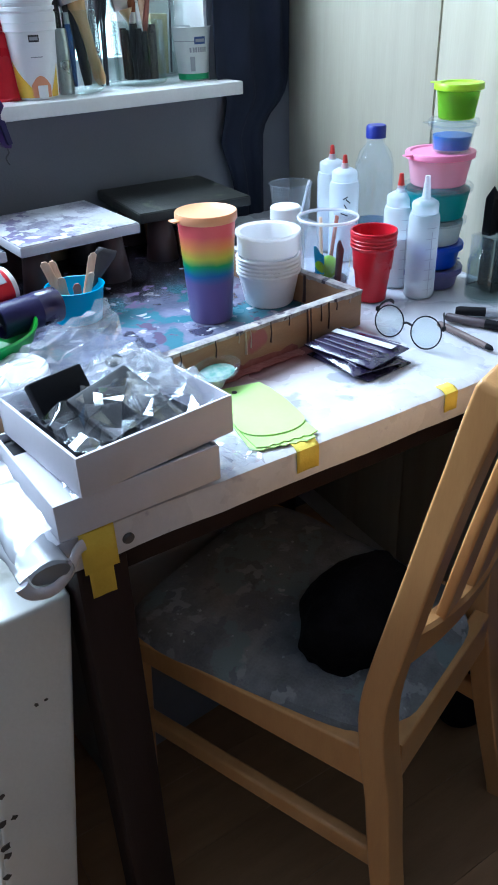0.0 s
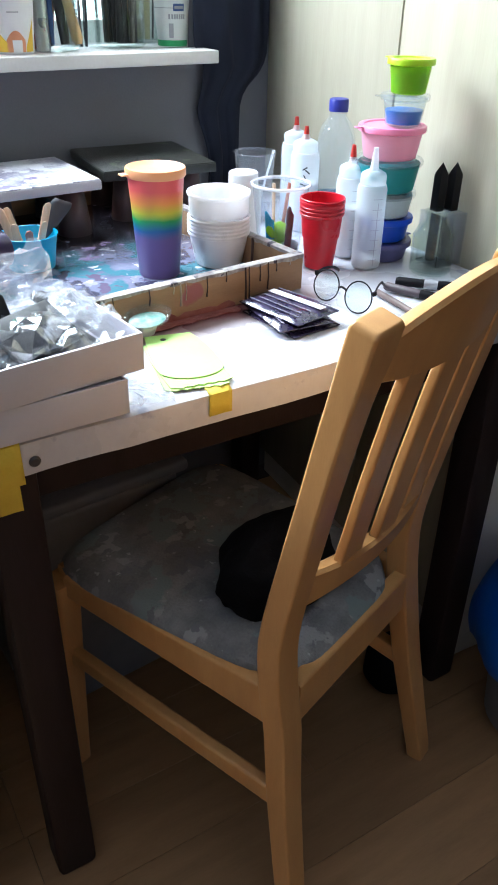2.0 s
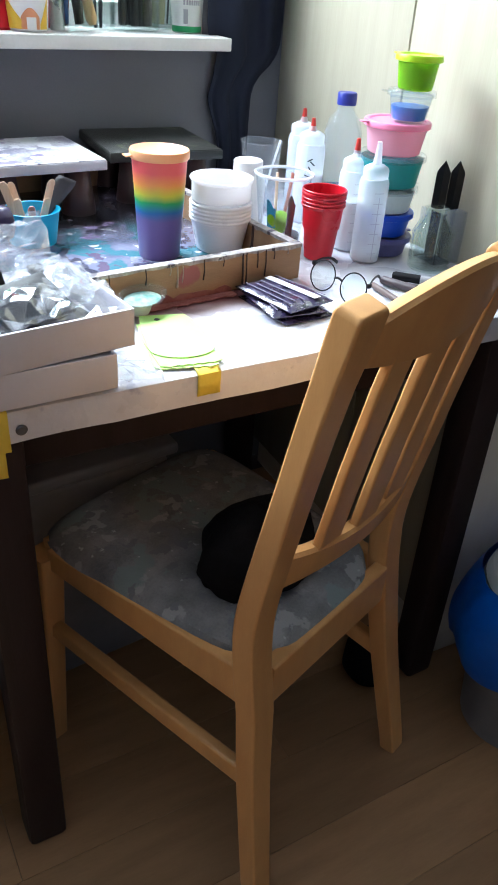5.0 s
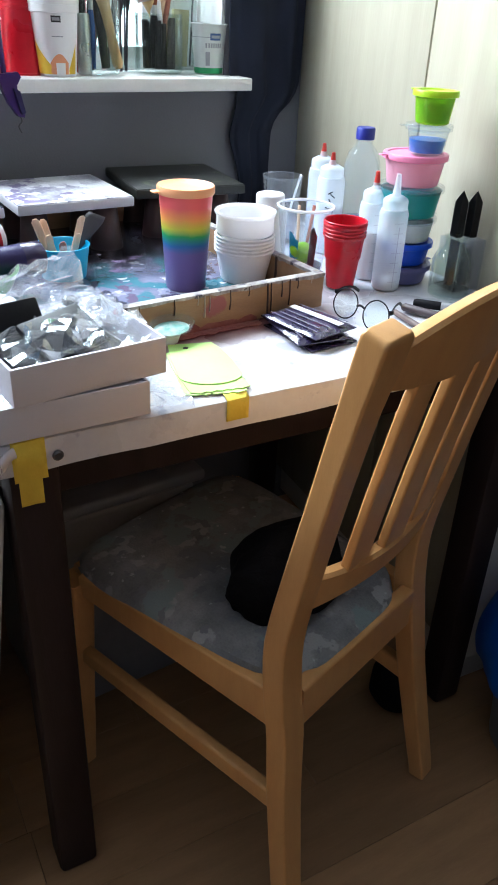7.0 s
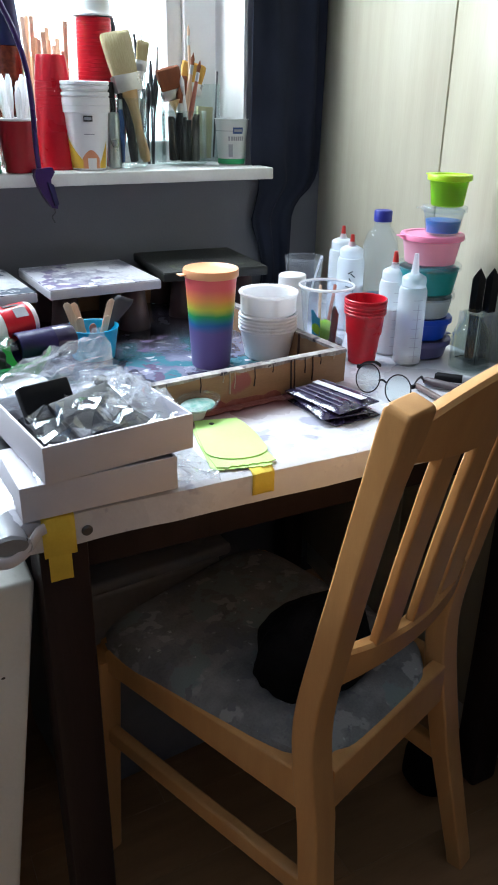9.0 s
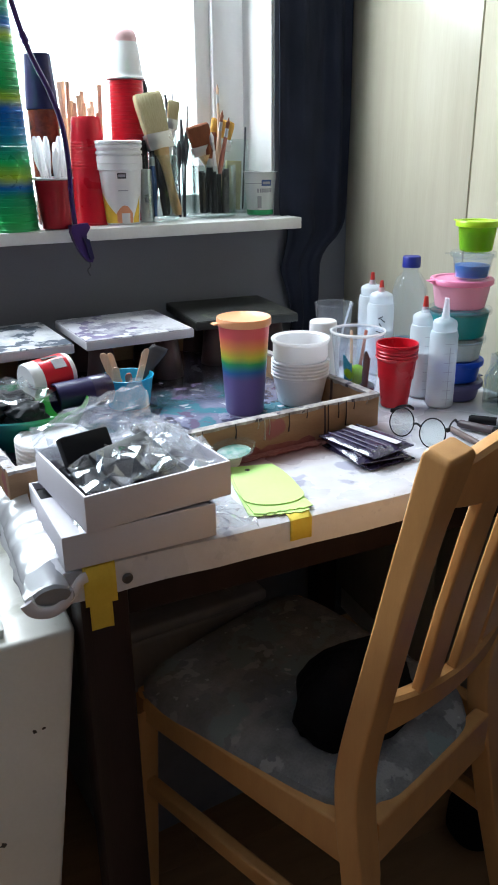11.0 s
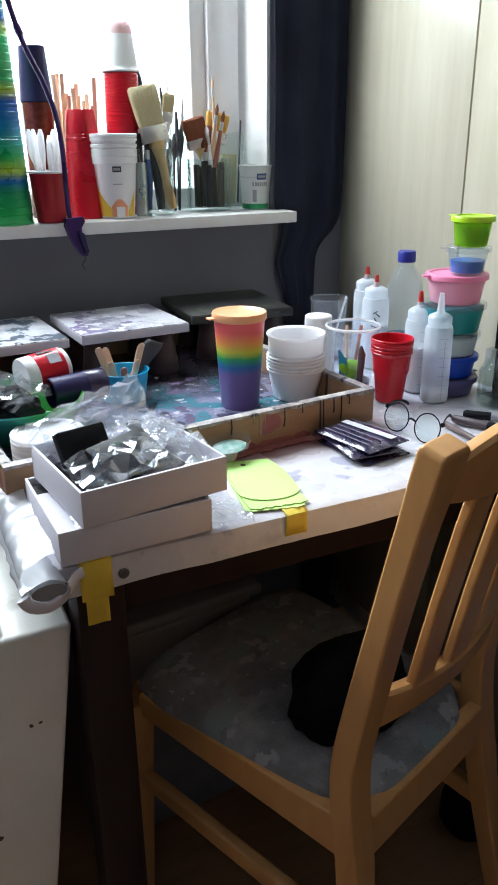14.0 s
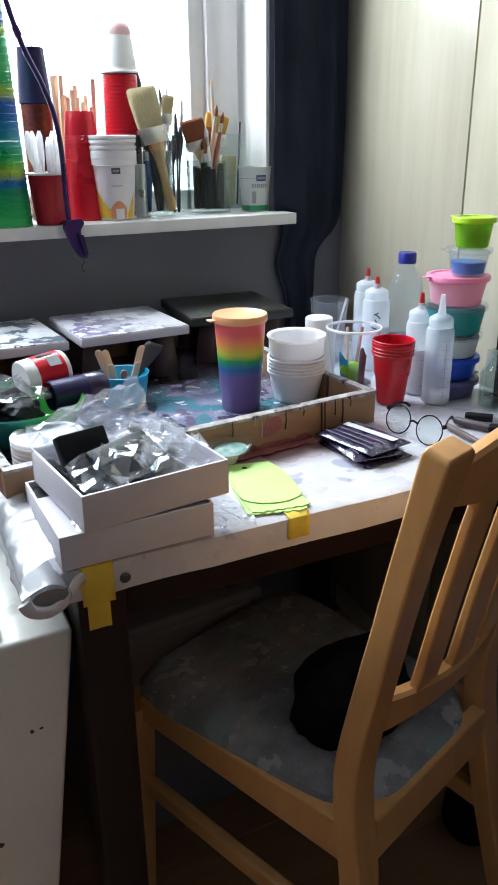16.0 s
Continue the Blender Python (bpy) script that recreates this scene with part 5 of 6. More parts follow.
for i in range(15):
    u = i / 14
    c = Vector((0.006 + 0.055 * u, 0.012, 0.006 + 0.092 * u - 0.012 * u * u))
    w = 0.004 + 0.012 * max(0, (u - 0.35) / 0.65) ** 0.7 * (1 - 0.3 * max(0, (u - 0.9) / 0.1))
    rows_.append([sp.verts.new(c + Vector((0.9 * s * w, -0.3 * s * w, -0.35 * s * w))) for s in (-1, -0.4, 0.4, 1)])
for a, b in zip(rows_, rows_[1:]):
    for j in range(3):
        sp.faces.new((a[j], b[j], b[j + 1], a[j + 1]))
spat = solo("spatula", sp, M_GREY, pose(0.150, 0.455, TZ), "grey silicone spatula leaning in the cup", "spatula")
spat.modifiers.new("thickness", "SOLIDIFY").thickness = 0.003

bowl = thing("bowl", -0.030, 0.385, TZ, label="round bowl shading from green to blue", category="bowl")
part("bowl_wall", lathe([(0, 0.003), (0.05, 0.0), (0.07, 0.008), (0.092, 0.050), (0.0945, 0.053), (0.0965, 0.051), (0.096, 0.048), (0.073, 0.004), (0.05, -0.0), (0, 0.0)][::-1], 48), R_BOWL, bowl)


def lying(name, x, y, z, rz, rx, profile, material, label, category):
    t = thing(name, x, y, z, rz, label, category)
    part("body", lathe(profile, 36, m=Matrix.Rotation(radians(rx), 4, "Y")), material, t)
    return t


can = thing("paint_can", 0.020, 0.425, TZ + 0.073, 18, label="white canister with a red label lying in the bowl", category="can", rx=0, ry=0)
R90 = Matrix.Rotation(radians(86), 4, "Y")
part("body", lathe([(0, 0), (0.026, 0), (0.0275, 0.002), (0.0275, 0.012), (0.0275, 0.066), (0.026, 0.07), (0, 0.07)], 36, m=R90 @ Matrix.Translation((0, 0, -0.035))), M_WHITEPL, can)
lb = part("label", lathe([(0.0278, 0.018), (0.0282, 0.0185), (0.0282, 0.062), (0.0278, 0.0625)], 36, m=R90 @ Matrix.Translation((0, 0, -0.035))), M_RED, can, "red printed label")
part("print_panel", prism([(-0.010, -0.008), (0.010, -0.008), (0.010, 0.008), (-0.010, 0.008)], 0, 0.0008, m=pose(0.01, -0.019, 0.0212, 42, 0, 0)), M_LABELGREY, lb)
part("print_bar", prism([(-0.016, -0.003), (0.02, -0.003), (0.02, 0.003), (-0.016, 0.003)], 0, 0.0008, m=pose(0.006, -0.004, 0.0282, 8, 0, 0)), M_LABELBLACK, lb)
pb = thing("paint_bottle", 0.062, 0.392, TZ + 0.050, 12, label="dark purple paint bottle lying in the bowl", category="bottle")
R84 = Matrix.Rotation(radians(90), 4, "Y")
part("body", lathe([(0.0205, 0), (0.022, 0.001), (0.0225, 0.006), (0.0225, 0.08), (0.018, 0.088), (0, 0.088), (0, 0.02), (0.0195, 0.018), (0.0195, 0.001)], 32, m=R84 @ Matrix.Translation((0, 0, -0.044))), M_INDIGO, pb)
part("mouth", lathe([(0, 0.012), (0.019, 0.012), (0.019, 0.011), (0, 0.011)], 28, m=R84 @ Matrix.Translation((0, 0, -0.044))), M_BLACK, pb)
part("cap", lathe([(0.0227, 0.055), (0.0232, 0.056), (0.0232, 0.084), (0.0227, 0.085)], 32, m=R84 @ Matrix.Translation((0, 0, -0.044))), M_POUCH, pb, "dark band")
for k, (x, y, z, s) in enumerate(((-0.045, 0.395, 0.045, 0.030), (-0.080, 0.375, 0.050, 0.032), (-0.03, 0.355, 0.042, 0.026), (-0.095, 0.41, 0.045, 0.03))):
    bm = bmesh.new()
    bmesh.ops.create_icosphere(bm, subdivisions=4, radius=1)
    for v in bm.verts:
        d = v.co.normalized()
        v.co = Vector((d.x * s * 1.2, d.y * s, d.z * s * 0.7)) * (1 + 0.35 * noise.noise(d * 2.4 + Vector((k, 0, 0))))
    solo("wrapped_part", bm, M_BLACK, pose(x, y, TZ + z), "black parts bundled in the bowl", "bundle", "bundles in the bowl")
bag("plastic_bag", lambda u, v: (-0.125 + 0.14 * u, 0.34 + 0.09 * v, TZ + 0.062 + 0.022 * math.sin(u * 3.1) * math.sin(v * 3)), Matrix(), 0.0060, 11, "shiny clear bag over the black bundles")

lids = thing("lid_stack", -0.012, 0.262, TZ, label="stack of round white plastic lids", category="lid")
for k in range(7):
    z = 0.006 * k
    part("lid", lathe([(0, z + 0.002), (0.038, z + 0.002), (0.040, z + 0.0045), (0.046, z + 0.0045), (0.0475, z + 0.003), (0.0475, z - 0.0005), (0.046, z), (0.045, z + 0.003), (0.041, z + 0.003), (0.039, z), (0, z)], 40), M_WHITEPL if k % 3 else M_OPALTUB, lids)


# ---- things on the window sill ----
SZ = SILL_Z + 0.0005
ARM = [(0.055, 0.70, 1.46), (0.096, 0.735, 1.320), (0.129, 0.735, 1.242), (0.145, 0.735, 1.190), (0.151, 0.735, 1.130), (0.151, 0.735, 1.065), (0.153, 0.735, 1.020), (0.155, 0.735, 1.008)]

gs = thing("cup_stack", 0.053, 0.792, SZ, label="tall stack of upturned green and blue cups", category="cup")
H0, N_GREEN = 0.44, 34
for k in range(N_GREEN):
    z, step = H0 * k / N_GREEN, H0 / N_GREEN
    r = 0.0455 - 0.0155 * k / N_GREEN
    ring = [(r + 0.0012, z), (r + 0.0012, z + 0.004), (r, z + 0.005), (r - 0.0003, z + step - 0.0003)]
    inner = [(0, z + step - 0.0003), (0, z + step - 0.001)] if k == N_GREEN - 1 else [(r - 0.002, z + step - 0.0003)]
    part("cup", lathe(ring + inner + [(r - 0.0016, z)] + ring[:1], 40), R_GREENSTACK, gs)

sc2 = thing("spoon_cup", 0.131, 0.782, SZ, label="dark red cup holding white plastic spoons", category="cup")
part("cup_wall", cup(0.034, 0.026, 0.088, 0.0012, 0.002), M_DKRED, sc2)
part("cup_rim", lathe([(0.0338, 0.085), (0.0365, 0.086), (0.0365, 0.0885), (0.034, 0.0895), (0.0325, 0.088)], 36), M_WHITEPL, sc2)
for k in range(11):
    a = 2.4 * k
    rr_ = 0.020 if k % 2 else 0.026
    x, y = rr_ * math.cos(a), rr_ * math.sin(a)
    h = 0.148 + 0.012 * math.sin(k * 2.1)
    solo("plastic_spoon", tube([(x * 0.3, y * 0.3, 0.006), (x * 0.8, y * 0.8, h - 0.06), (x * 0.95, y * 0.95, h - 0.045), (x, y, h - 0.025), (x * 1.04, y * 1.04, h - 0.008), (x * 1.05, y * 1.05, h)], [0.0035, 0.004, 0.008, 0.0095, 0.0085, 0.004], 12, flat=0.6), M_OPALTUB, pose(0.131, 0.782, SZ), "white plastic spoon standing in the red cup", "spoon", "spoons in the red cup")

ag = thing("glass_tumbler", 0.143, 0.872, SZ, label="amber brown glass standing behind the spoons", category="glass")
part("glass_wall", cup(0.0285, 0.0270, 0.205, 0.002, 0.001), M_AMBER, ag)
dc = thing("plastic_cup", 0.143, 0.872, SZ + 0.2055, label="dark indigo cup upturned on the amber glass", category="cup")
bm = bmesh.new()
rows_ = []
for z, r in ((0, 0.0300), (0.003, 0.0300), (0.006, 0.0288), (0.092, 0.0225), (0.0925, 0.0205)):
    rows_.append([bm.verts.new(((r + (0.0008 if k % 2 and z > 0.005 else 0)) * math.cos(2 * math.pi * k / 48), (r + (0.0008 if k % 2 and z > 0.005 else 0)) * math.sin(2 * math.pi * k / 48), z)) for k in range(48)])
for a, b in zip(rows_, rows_[1:]):
    for k in range(48):
        bm.faces.new((a[k], a[(k + 1) % 48], b[(k + 1) % 48], b[k]))
bm.faces.new(rows_[-1])
part("cup_wall", bm, M_INDIGO, dc)

rt = thing("cup_stack", 0.213, 0.836, SZ, label="tall stack of upturned plain red cups", category="cup")
part("cup", lathe([(0.0365, 0), (0.0385, 0), (0.0385, 0.003), (0.037, 0.004), (0.0335, 0.100), (0.0320, 0.100), (0.0355, 0.004), (0.0365, 0)], 40), M_RED, rt)
for k in range(9):
    z, r = 0.1003 + 0.0055 * k, 0.0345 - 0.0004 * k
    part("cup", lathe([(r, z), (r, z + 0.0032), (r - 0.0008, z + 0.0038), (r - 0.0008, z + 0.0053), (r - 0.0025, z + 0.0053), (r - 0.0025, z), (r, z)], 40), M_RED, rt)
part("cup", lathe([(0.0308, 0.150), (0.0262, 0.189), (0.0245, 0.192), (0, 0.192), (0, 0.190), (0.024, 0.190), (0.029, 0.150), (0.0308, 0.150)], 40), M_RED, rt)

rs = thing("cup_stack", 0.311, 0.886, SZ, label="stack of ribbed red cups under a white cup", category="cup")
part("cup", lathe([(0, 0), (0.0265, 0), (0.027, 0.003), (0.0355, 0.087), (0.034, 0.0875), (0.026, 0.004), (0, 0.004)], 40), M_RED, rs, "lowest red cup standing upright")
for k in range(25):
    z, r = 0.088 + 0.0068 * k, 0.0365 - 0.00018 * k
    ring = [(r + 0.0006, z), (r + 0.0006, z + 0.0042), (r - 0.0003, z + 0.0048), (r - 0.0003, z + 0.0066)]
    inner = [(0, z + 0.0066), (0, z + 0.006)] if k == 24 else [(r - 0.002, z + 0.0066)]
    part("cup", lathe(ring + inner + [(r - 0.002, z)] + ring[:1], 40), M_RED, rs)
wc = thing("plastic_cup", 0.311, 0.886, SZ + 0.2595, label="white foam cup upturned with a pink base", category="cup")
part("cup_wall", lathe([(0.037, 0), (0.0375, 0.003), (0.0345, 0.006), (0.0335, 0.012), (0.0265, 0.064), (0.0255, 0.066), (0.0245, 0.064), (0.033, 0.002)], 40), M_WHITEPL, wc)
part("cup_base", lathe([(0.0262, 0.064), (0.0258, 0.072), (0.0225, 0.083), (0.019, 0.086), (0, 0.086), (0, 0.064)], 36), mat("pale_pink_plastic", (0.84, 0.55, 0.57), rough=0.4), wc, "pale pink base")

# bundles of wooden sticks behind the red cups
random.seed(11)
holder = thing("stick_tin", 0.222, 0.915, SZ, label="tin of long wooden craft sticks behind the cups", category="tin")
part("tin_wall", cup(0.048, 0.048, 0.11, 0.001, 0.001), M_FERRULE, holder)
for k in range(20):
    a = 2.399 * k
    r = 0.041 * math.sqrt((k + 0.5) / 20)
    h = random.uniform(0.185, 0.255)
    x, y = r * math.cos(a), r * math.sin(a) * 0.8
    solo("craft_stick", box(0.0085, 0.0022, h, (x * 1.15, y, h / 2 + 0.003), 0.0008, m=pose(0, 0, 0, random.uniform(-2, 2), random.uniform(-2, 2), random.uniform(-60, 60))), M_STICK, pose(0.222, 0.915, SZ), "long flat wooden craft stick", "stick", "craft sticks in the tin")

# dessert buckets
bk = thing("bucket_stack", 0.263, 0.806, SZ, label="nested white dessert buckets with a yellow fruit print", category="bucket")
b0 = part("bucket", lathe([(0, 0.002), (0.031, 0), (0.033, 0.003), (0.0405, 0.098), (0.0435, 0.099), (0.0435, 0.110), (0.0415, 0.111), (0.040, 0.109), (0.032, 0.004), (0, 0.004)], 44), M_WHITEPL, bk)
for z, r in ((0.112, 0.044), (0.128, 0.0445), (0.139, 0.0445), (0.146, 0.0448)):
    part("bucket", lathe([(0.040, z - 0.01), (0.0425, z - 0.002), (r, z - 0.001), (r, z + (0.011 if z < 0.12 else 0.0035)), (0.0425, z + (0.012 if z < 0.12 else 0.0045)), (0.0405, z)], 44), M_WHITEPL, bk)


k_ = 0.0075 / 0.095
wrap_print(b0, 0.033, 0.033 + k_, 0.004, 0.060, -172, -122, M_LABELYELLOW, top=lambda u: 1 - 0.75 * u ** 0.8)
wrap_print(b0, 0.033, 0.033 + k_, 0.004, 0.052, -70, -42, M_LABELYELLOW, top=lambda u: 0.15 + 0.85 * u)
wrap_print(b0, 0.033, 0.033 + k_, 0.004, 0.036, -124, -72, M_LABELORANGE, top=lambda u: 0.55 + 0.45 * math.sin(u * 3.14))
wrap_print(b0, 0.033, 0.033 + k_, 0.003, 0.022, -108, -82, M_WHITEPL, off=0.0008)
wrap_print(b0, 0.033, 0.033 + k_, 0.084, 0.094, -113, -90, M_LABELBLACK, off=0.0006)
wrap_print(b0, 0.033, 0.033 + k_, 0.0866, 0.0915, -110.5, -92.5, M_LABELGREY, off=0.0009)
wrap_print(b0, 0.033, 0.033 + k_, 0.062, 0.0635, -114, -86, M_LABELGREY, off=0.0006)

# yoghurt cup
yg = thing("yoghurt_cup", 0.576, 0.838, SZ, label="white yoghurt cup with blue print and green base", category="cup")
y0 = part("cup_wall", cup(0.0355, 0.0275, 0.088, 0.001, 0.0015), mat("yoghurt_cup_plastic", (0.72, 0.74, 0.73), (0.64, 0.67, 0.65), 0.4, 14, 0.03, trans=0.25), yg)
ky = 0.0082 / 0.088
wrap_print(y0, 0.0277, 0.0277 + ky, 0.002, 0.012, -200, 20, M_GREENBASE)
wrap_print(y0, 0.0277, 0.0277 + ky, 0.060, 0.072, -112, -76, M_LABELBLUE)
wrap_print(y0, 0.0277, 0.0277 + ky, 0.0635, 0.0685, -108, -80, M_LABELGREY, off=0.0008)
wrap_print(y0, 0.0277, 0.0277 + ky, 0.0645, 0.0655, -190, -112, M_LABELGREY)
for a in (-128, -118, -110, -102, -94, -86, -78):
    wrap_print(y0, 0.0277, 0.0277 + ky, 0.047, 0.055, a, a + 6, M_LABELGREY)
wrap_print(y0, 0.0277, 0.0277 + ky, 0.016, 0.040, -128, -112, M_LABELGREY)

# glass jars full of brushes
def glass(x, y, r, h, label):
    g = thing("glass_jar", x, y, SZ, label=label, category="jar")
    part("jar_wall", lathe([(0, 0.006), (r - 0.004, 0.001), (r, 0.004), (r, h), (r - 0.001, h + 0.001), (r - 0.0025, h), (r - 0.0025, 0.008), (0, 0.008)], 40), M_GLASS, g)
    return g


glass(0.345, 0.826, 0.040, 0.122, "clear glass holding a wide brush and handles")
glass(0.418, 0.890, 0.032, 0.160, "tall clear glass with grey tools inside")
glass(0.478, 0.858, 0.046, 0.100, "wide clear glass full of paint brushes")
glass(0.548, 0.915, 0.034, 0.150, "tall clear glass at the window corner")
jr = thing("tin_can", 0.318, 0.820, SZ, label="dull metal can beside the buckets", category="can")
part("body", lathe([(0, 0), (0.012, 0), (0.0125, 0.002), (0.0125, 0.095), (0.011, 0.098), (0, 0.098)], 24), M_FERRULE, jr)


def frame_along(p0, p1, side=(1, 0, 0)):
    p0, p1 = Vector(p0), Vector(p1)
    z = (p1 - p0).normalized()
    x = (Vector(side) - z * z.dot(Vector(side))).normalized()
    y = z.cross(x)
    m = Matrix((x, y, z)).transposed().to_4x4()
    return Matrix.Translation(p0) @ m


def flat_brush(foot, head, w, bristle, ferrule, hair, handle_r, handle_m, label, side=(1, 0, 0.1), thick=0.35):
    """A flat brush standing on its handle: handle, metal ferrule, bristle head."""
    L = (Vector(head) - Vector(foot)).length
    b = thing("paint_brush", label=label, category="brush", group="brushes on the sill")
    b.matrix_world = frame_along(foot, head, side)
    lh = L - bristle - ferrule
    part("handle", tube([(0, 0, 0), (0, 0, 0.01), (0, 0, lh * 0.4), (0, 0, lh * 0.8), (0, 0, lh)], [handle_r * 0.6, handle_r, handle_r * 0.85, handle_r * 1.15, w * 0.45], 14, flat=0.6), handle_m, b)
    part("ferrule", box(w, w * thick, ferrule, (0, 0, lh + ferrule / 2), 0.001), M_FERRULE, b)
    hb_ = bmesh.new()
    n, hr = 28, []
    for zz, kx, ky in ((-0.002, 0.94, 0.8), (bristle * 0.3, 1.02, 1.05), (bristle * 0.7, 1.09, 1.15), (bristle * 0.92, 1.08, 1.0), (bristle * 0.985, 1.0, 0.6)):
        ring = []
        for q in range(n):
            a = 2 * math.pi * q / n
            ca, sa = math.cos(a), math.sin(a)
            jit = 1 + 0.05 * noise.noise(Vector((q * 1.7, zz * 90, w * 100)))
            ring.append(hb_.verts.new((math.copysign(abs(ca) ** 0.45, ca) * w / 2 * kx * jit, math.copysign(abs(sa) ** 0.6, sa) * w * thick / 2 * ky * jit, lh + ferrule + zz + 0.0025 * noise.noise(Vector((q * 0.9, 3, w * 77))) * (zz > bristle * 0.9))))
        hr.append(ring)
    for a, b2 in zip(hr, hr[1:]):
        for q in range(n):
            hb_.faces.new((a[q], a[(q + 1) % n], b2[(q + 1) % n], b2[q]))
    hb_.faces.new(hr[-1])
    part("bristles", hb_, hair, b)
    return b


def round_brush(foot, head, r, hair_len, hair, handle_m, label):
    L = (Vector(head) - Vector(foot)).length
    b = thing("paint_brush", label=label, category="brush", group="brushes on the sill")
    b.matrix_world = frame_along(foot, head)
    part("handle", tube([(0, 0, 0), (0, 0, L * 0.5), (0, 0, L - hair_len - 0.016)], [r * 0.6, r * 1.25, r * 0.9], 12), handle_m, b)
    part("ferrule", tube([(0, 0, L - hair_len - 0.017), (0, 0, L - hair_len)], [r * 0.95, r * 0.9], 12), M_FERRULE, b)
    part("bristles", tube([(0, 0, L - hair_len - 0.001), (0, 0, L - hair_len * 0.5), (0, 0, L)], [r * 0.85, r * 1.0, r * 0.1], 12), hair, b)
    return b


flat_brush((0.380, 0.812, SZ + 0.010), (0.337, 0.846, SZ + 0.235), 0.053, 0.074, 0.030, M_BRISTLE, 0.015, M_BRUSHWOOD, "wide decorator's brush with cream bristles", side=(1, 0.1, 0.25), thick=0.42)
round_brush((0.335, 0.818, SZ + 0.010), (0.337, 0.830, SZ + 0.15), 0.005, 0.03, M_DARKHANDLE, M_LABELBLUE, "blue-handled brush standing in the glass")
flat_brush((0.360, 0.835, SZ + 0.010), (0.398, 0.858, SZ + 0.222), 0.022, 0.034, 0.02, M_BRISTLE, 0.006, M_WHITEPL, "white-handled flat brush with pale bristles")
round_brush((0.340, 0.84, SZ + 0.01), (0.350, 0.868, SZ + 0.175), 0.006, 0.04, M_DARKHANDLE, M_DARKHANDLE, "dark brush leaning in the glass")
flat_brush((0.482, 0.850, SZ + 0.010), (0.440, 0.848, SZ + 0.178), 0.044, 0.040, 0.018, M_RUSTHAIR, 0.005, M_BRUSHWOOD, "flat brush with rust brown bristles")
flat_brush((0.470, 0.868, SZ + 0.010), (0.512, 0.880, SZ + 0.188), 0.046, 0.036, 0.022, M_GOLDHAIR, 0.006, M_DARKHANDLE, "flat brush with golden bristles")
flat_brush((0.47, 0.86, SZ + 0.01), (0.478, 0.872, SZ + 0.165), 0.026, 0.035, 0.016, M_RUSTHAIR, 0.005, M_DARKHANDLE, "dark brush with reddish bristles")
round_brush((0.462, 0.842, SZ + 0.010), (0.462, 0.838, SZ + 0.145), 0.007, 0.03, M_RUSTHAIR, M_DARKHANDLE, "round brush with brown hair")
round_brush((0.462, 0.842, SZ + 0.010), (0.497, 0.848, SZ + 0.205), 0.004, 0.022, M_RUSTHAIR, M_STICK, "thin long-handled artist brush")
round_brush((0.466, 0.838, SZ + 0.010), (0.510, 0.846, SZ + 0.192), 0.004, 0.022, M_RUSTHAIR, M_STICKRED, "thin red-brown artist brush")
round_brush((0.490, 0.846, SZ + 0.010), (0.496, 0.870, SZ + 0.255), 0.003, 0.02, M_STICK, M_STICK, "very thin pale brush handle pointing up")
round_brush((0.480, 0.84, SZ + 0.010), (0.468, 0.842, SZ + 0.165), 0.005, 0.02, M_WHITEPL, M_WHITEPL, "white plastic tool among the brushes")
for k, (dx, dy, h) in enumerate(((-0.02, 0.012, 0.09), (0.0, -0.022, 0.085), (0.02, -0.014, 0.095), (0.026, 0.01, 0.09), (-0.026, -0.010, 0.088), (0.008, 0.022, 0.10), (-0.010, -0.024, 0.09), (0.012, -0.026, 0.08))):
    solo("brush_handle", tube([(0.478 + dx, 0.858 + dy, SZ + 0.009), (0.478 + dx * 1.1, 0.858 + dy * 1.1, SZ + h)], [0.0075, 0.006], 10), M_DARKHANDLE, Matrix(), "dark brush handle standing in the glass", "brush", "handles in the wide glass")
for k, (dx, dy, h, m) in enumerate(((-0.012, 0.0, 0.235, M_GREY), (0.010, 0.004, 0.215, M_FERRULE), (0.0, -0.014, 0.19, M_GREY), (-0.004, 0.012, 0.25, M_WHITEPL))):
    solo("palette_knife", tube([(0.418 + dx * 0.5, 0.890 + dy * 0.5, SZ + 0.01), (0.418 + dx * 1.2, 0.89 + dy, SZ + h * 0.6), (0.418 + dx * 1.8, 0.89 + dy, SZ + h * 0.8), (0.418 + dx * 2.2, 0.89 + dy, SZ + h)], [0.004, 0.004, 0.010, 0.005], 10, flat=0.35), m, Matrix(), "grey painting tool standing in the tall glass", "tool", "tools in the tall glass")
solo("wood_block", box(0.034, 0.010, 0.10, (0, 0, 0.05), 0.001), M_BRISTLE, pose(0.540, 0.905, SZ + 0.0085, 0, 3, 0), "pale wooden block in the tall glass", "block")
solo("glass_rod", tube([(0.565, 0.905, SZ + 0.009), (0.572, 0.90, SZ + 0.175)], 0.002, 8), M_GREY, Matrix(), "thin grey rod in the tall glass", "rod")
solo("metal_scoop", tube([(0.360, 0.905, SZ + 0.001), (0.358, 0.905, SZ + 0.20), (0.352, 0.905, SZ + 0.215), (0.350, 0.905, SZ + 0.245), (0.350, 0.905, SZ + 0.262)], [0.006, 0.006, 0.016, 0.018, 0.010], 14, flat=0.5), M_GREY, Matrix(), "grey rounded scoop standing behind the brushes", "scoop")

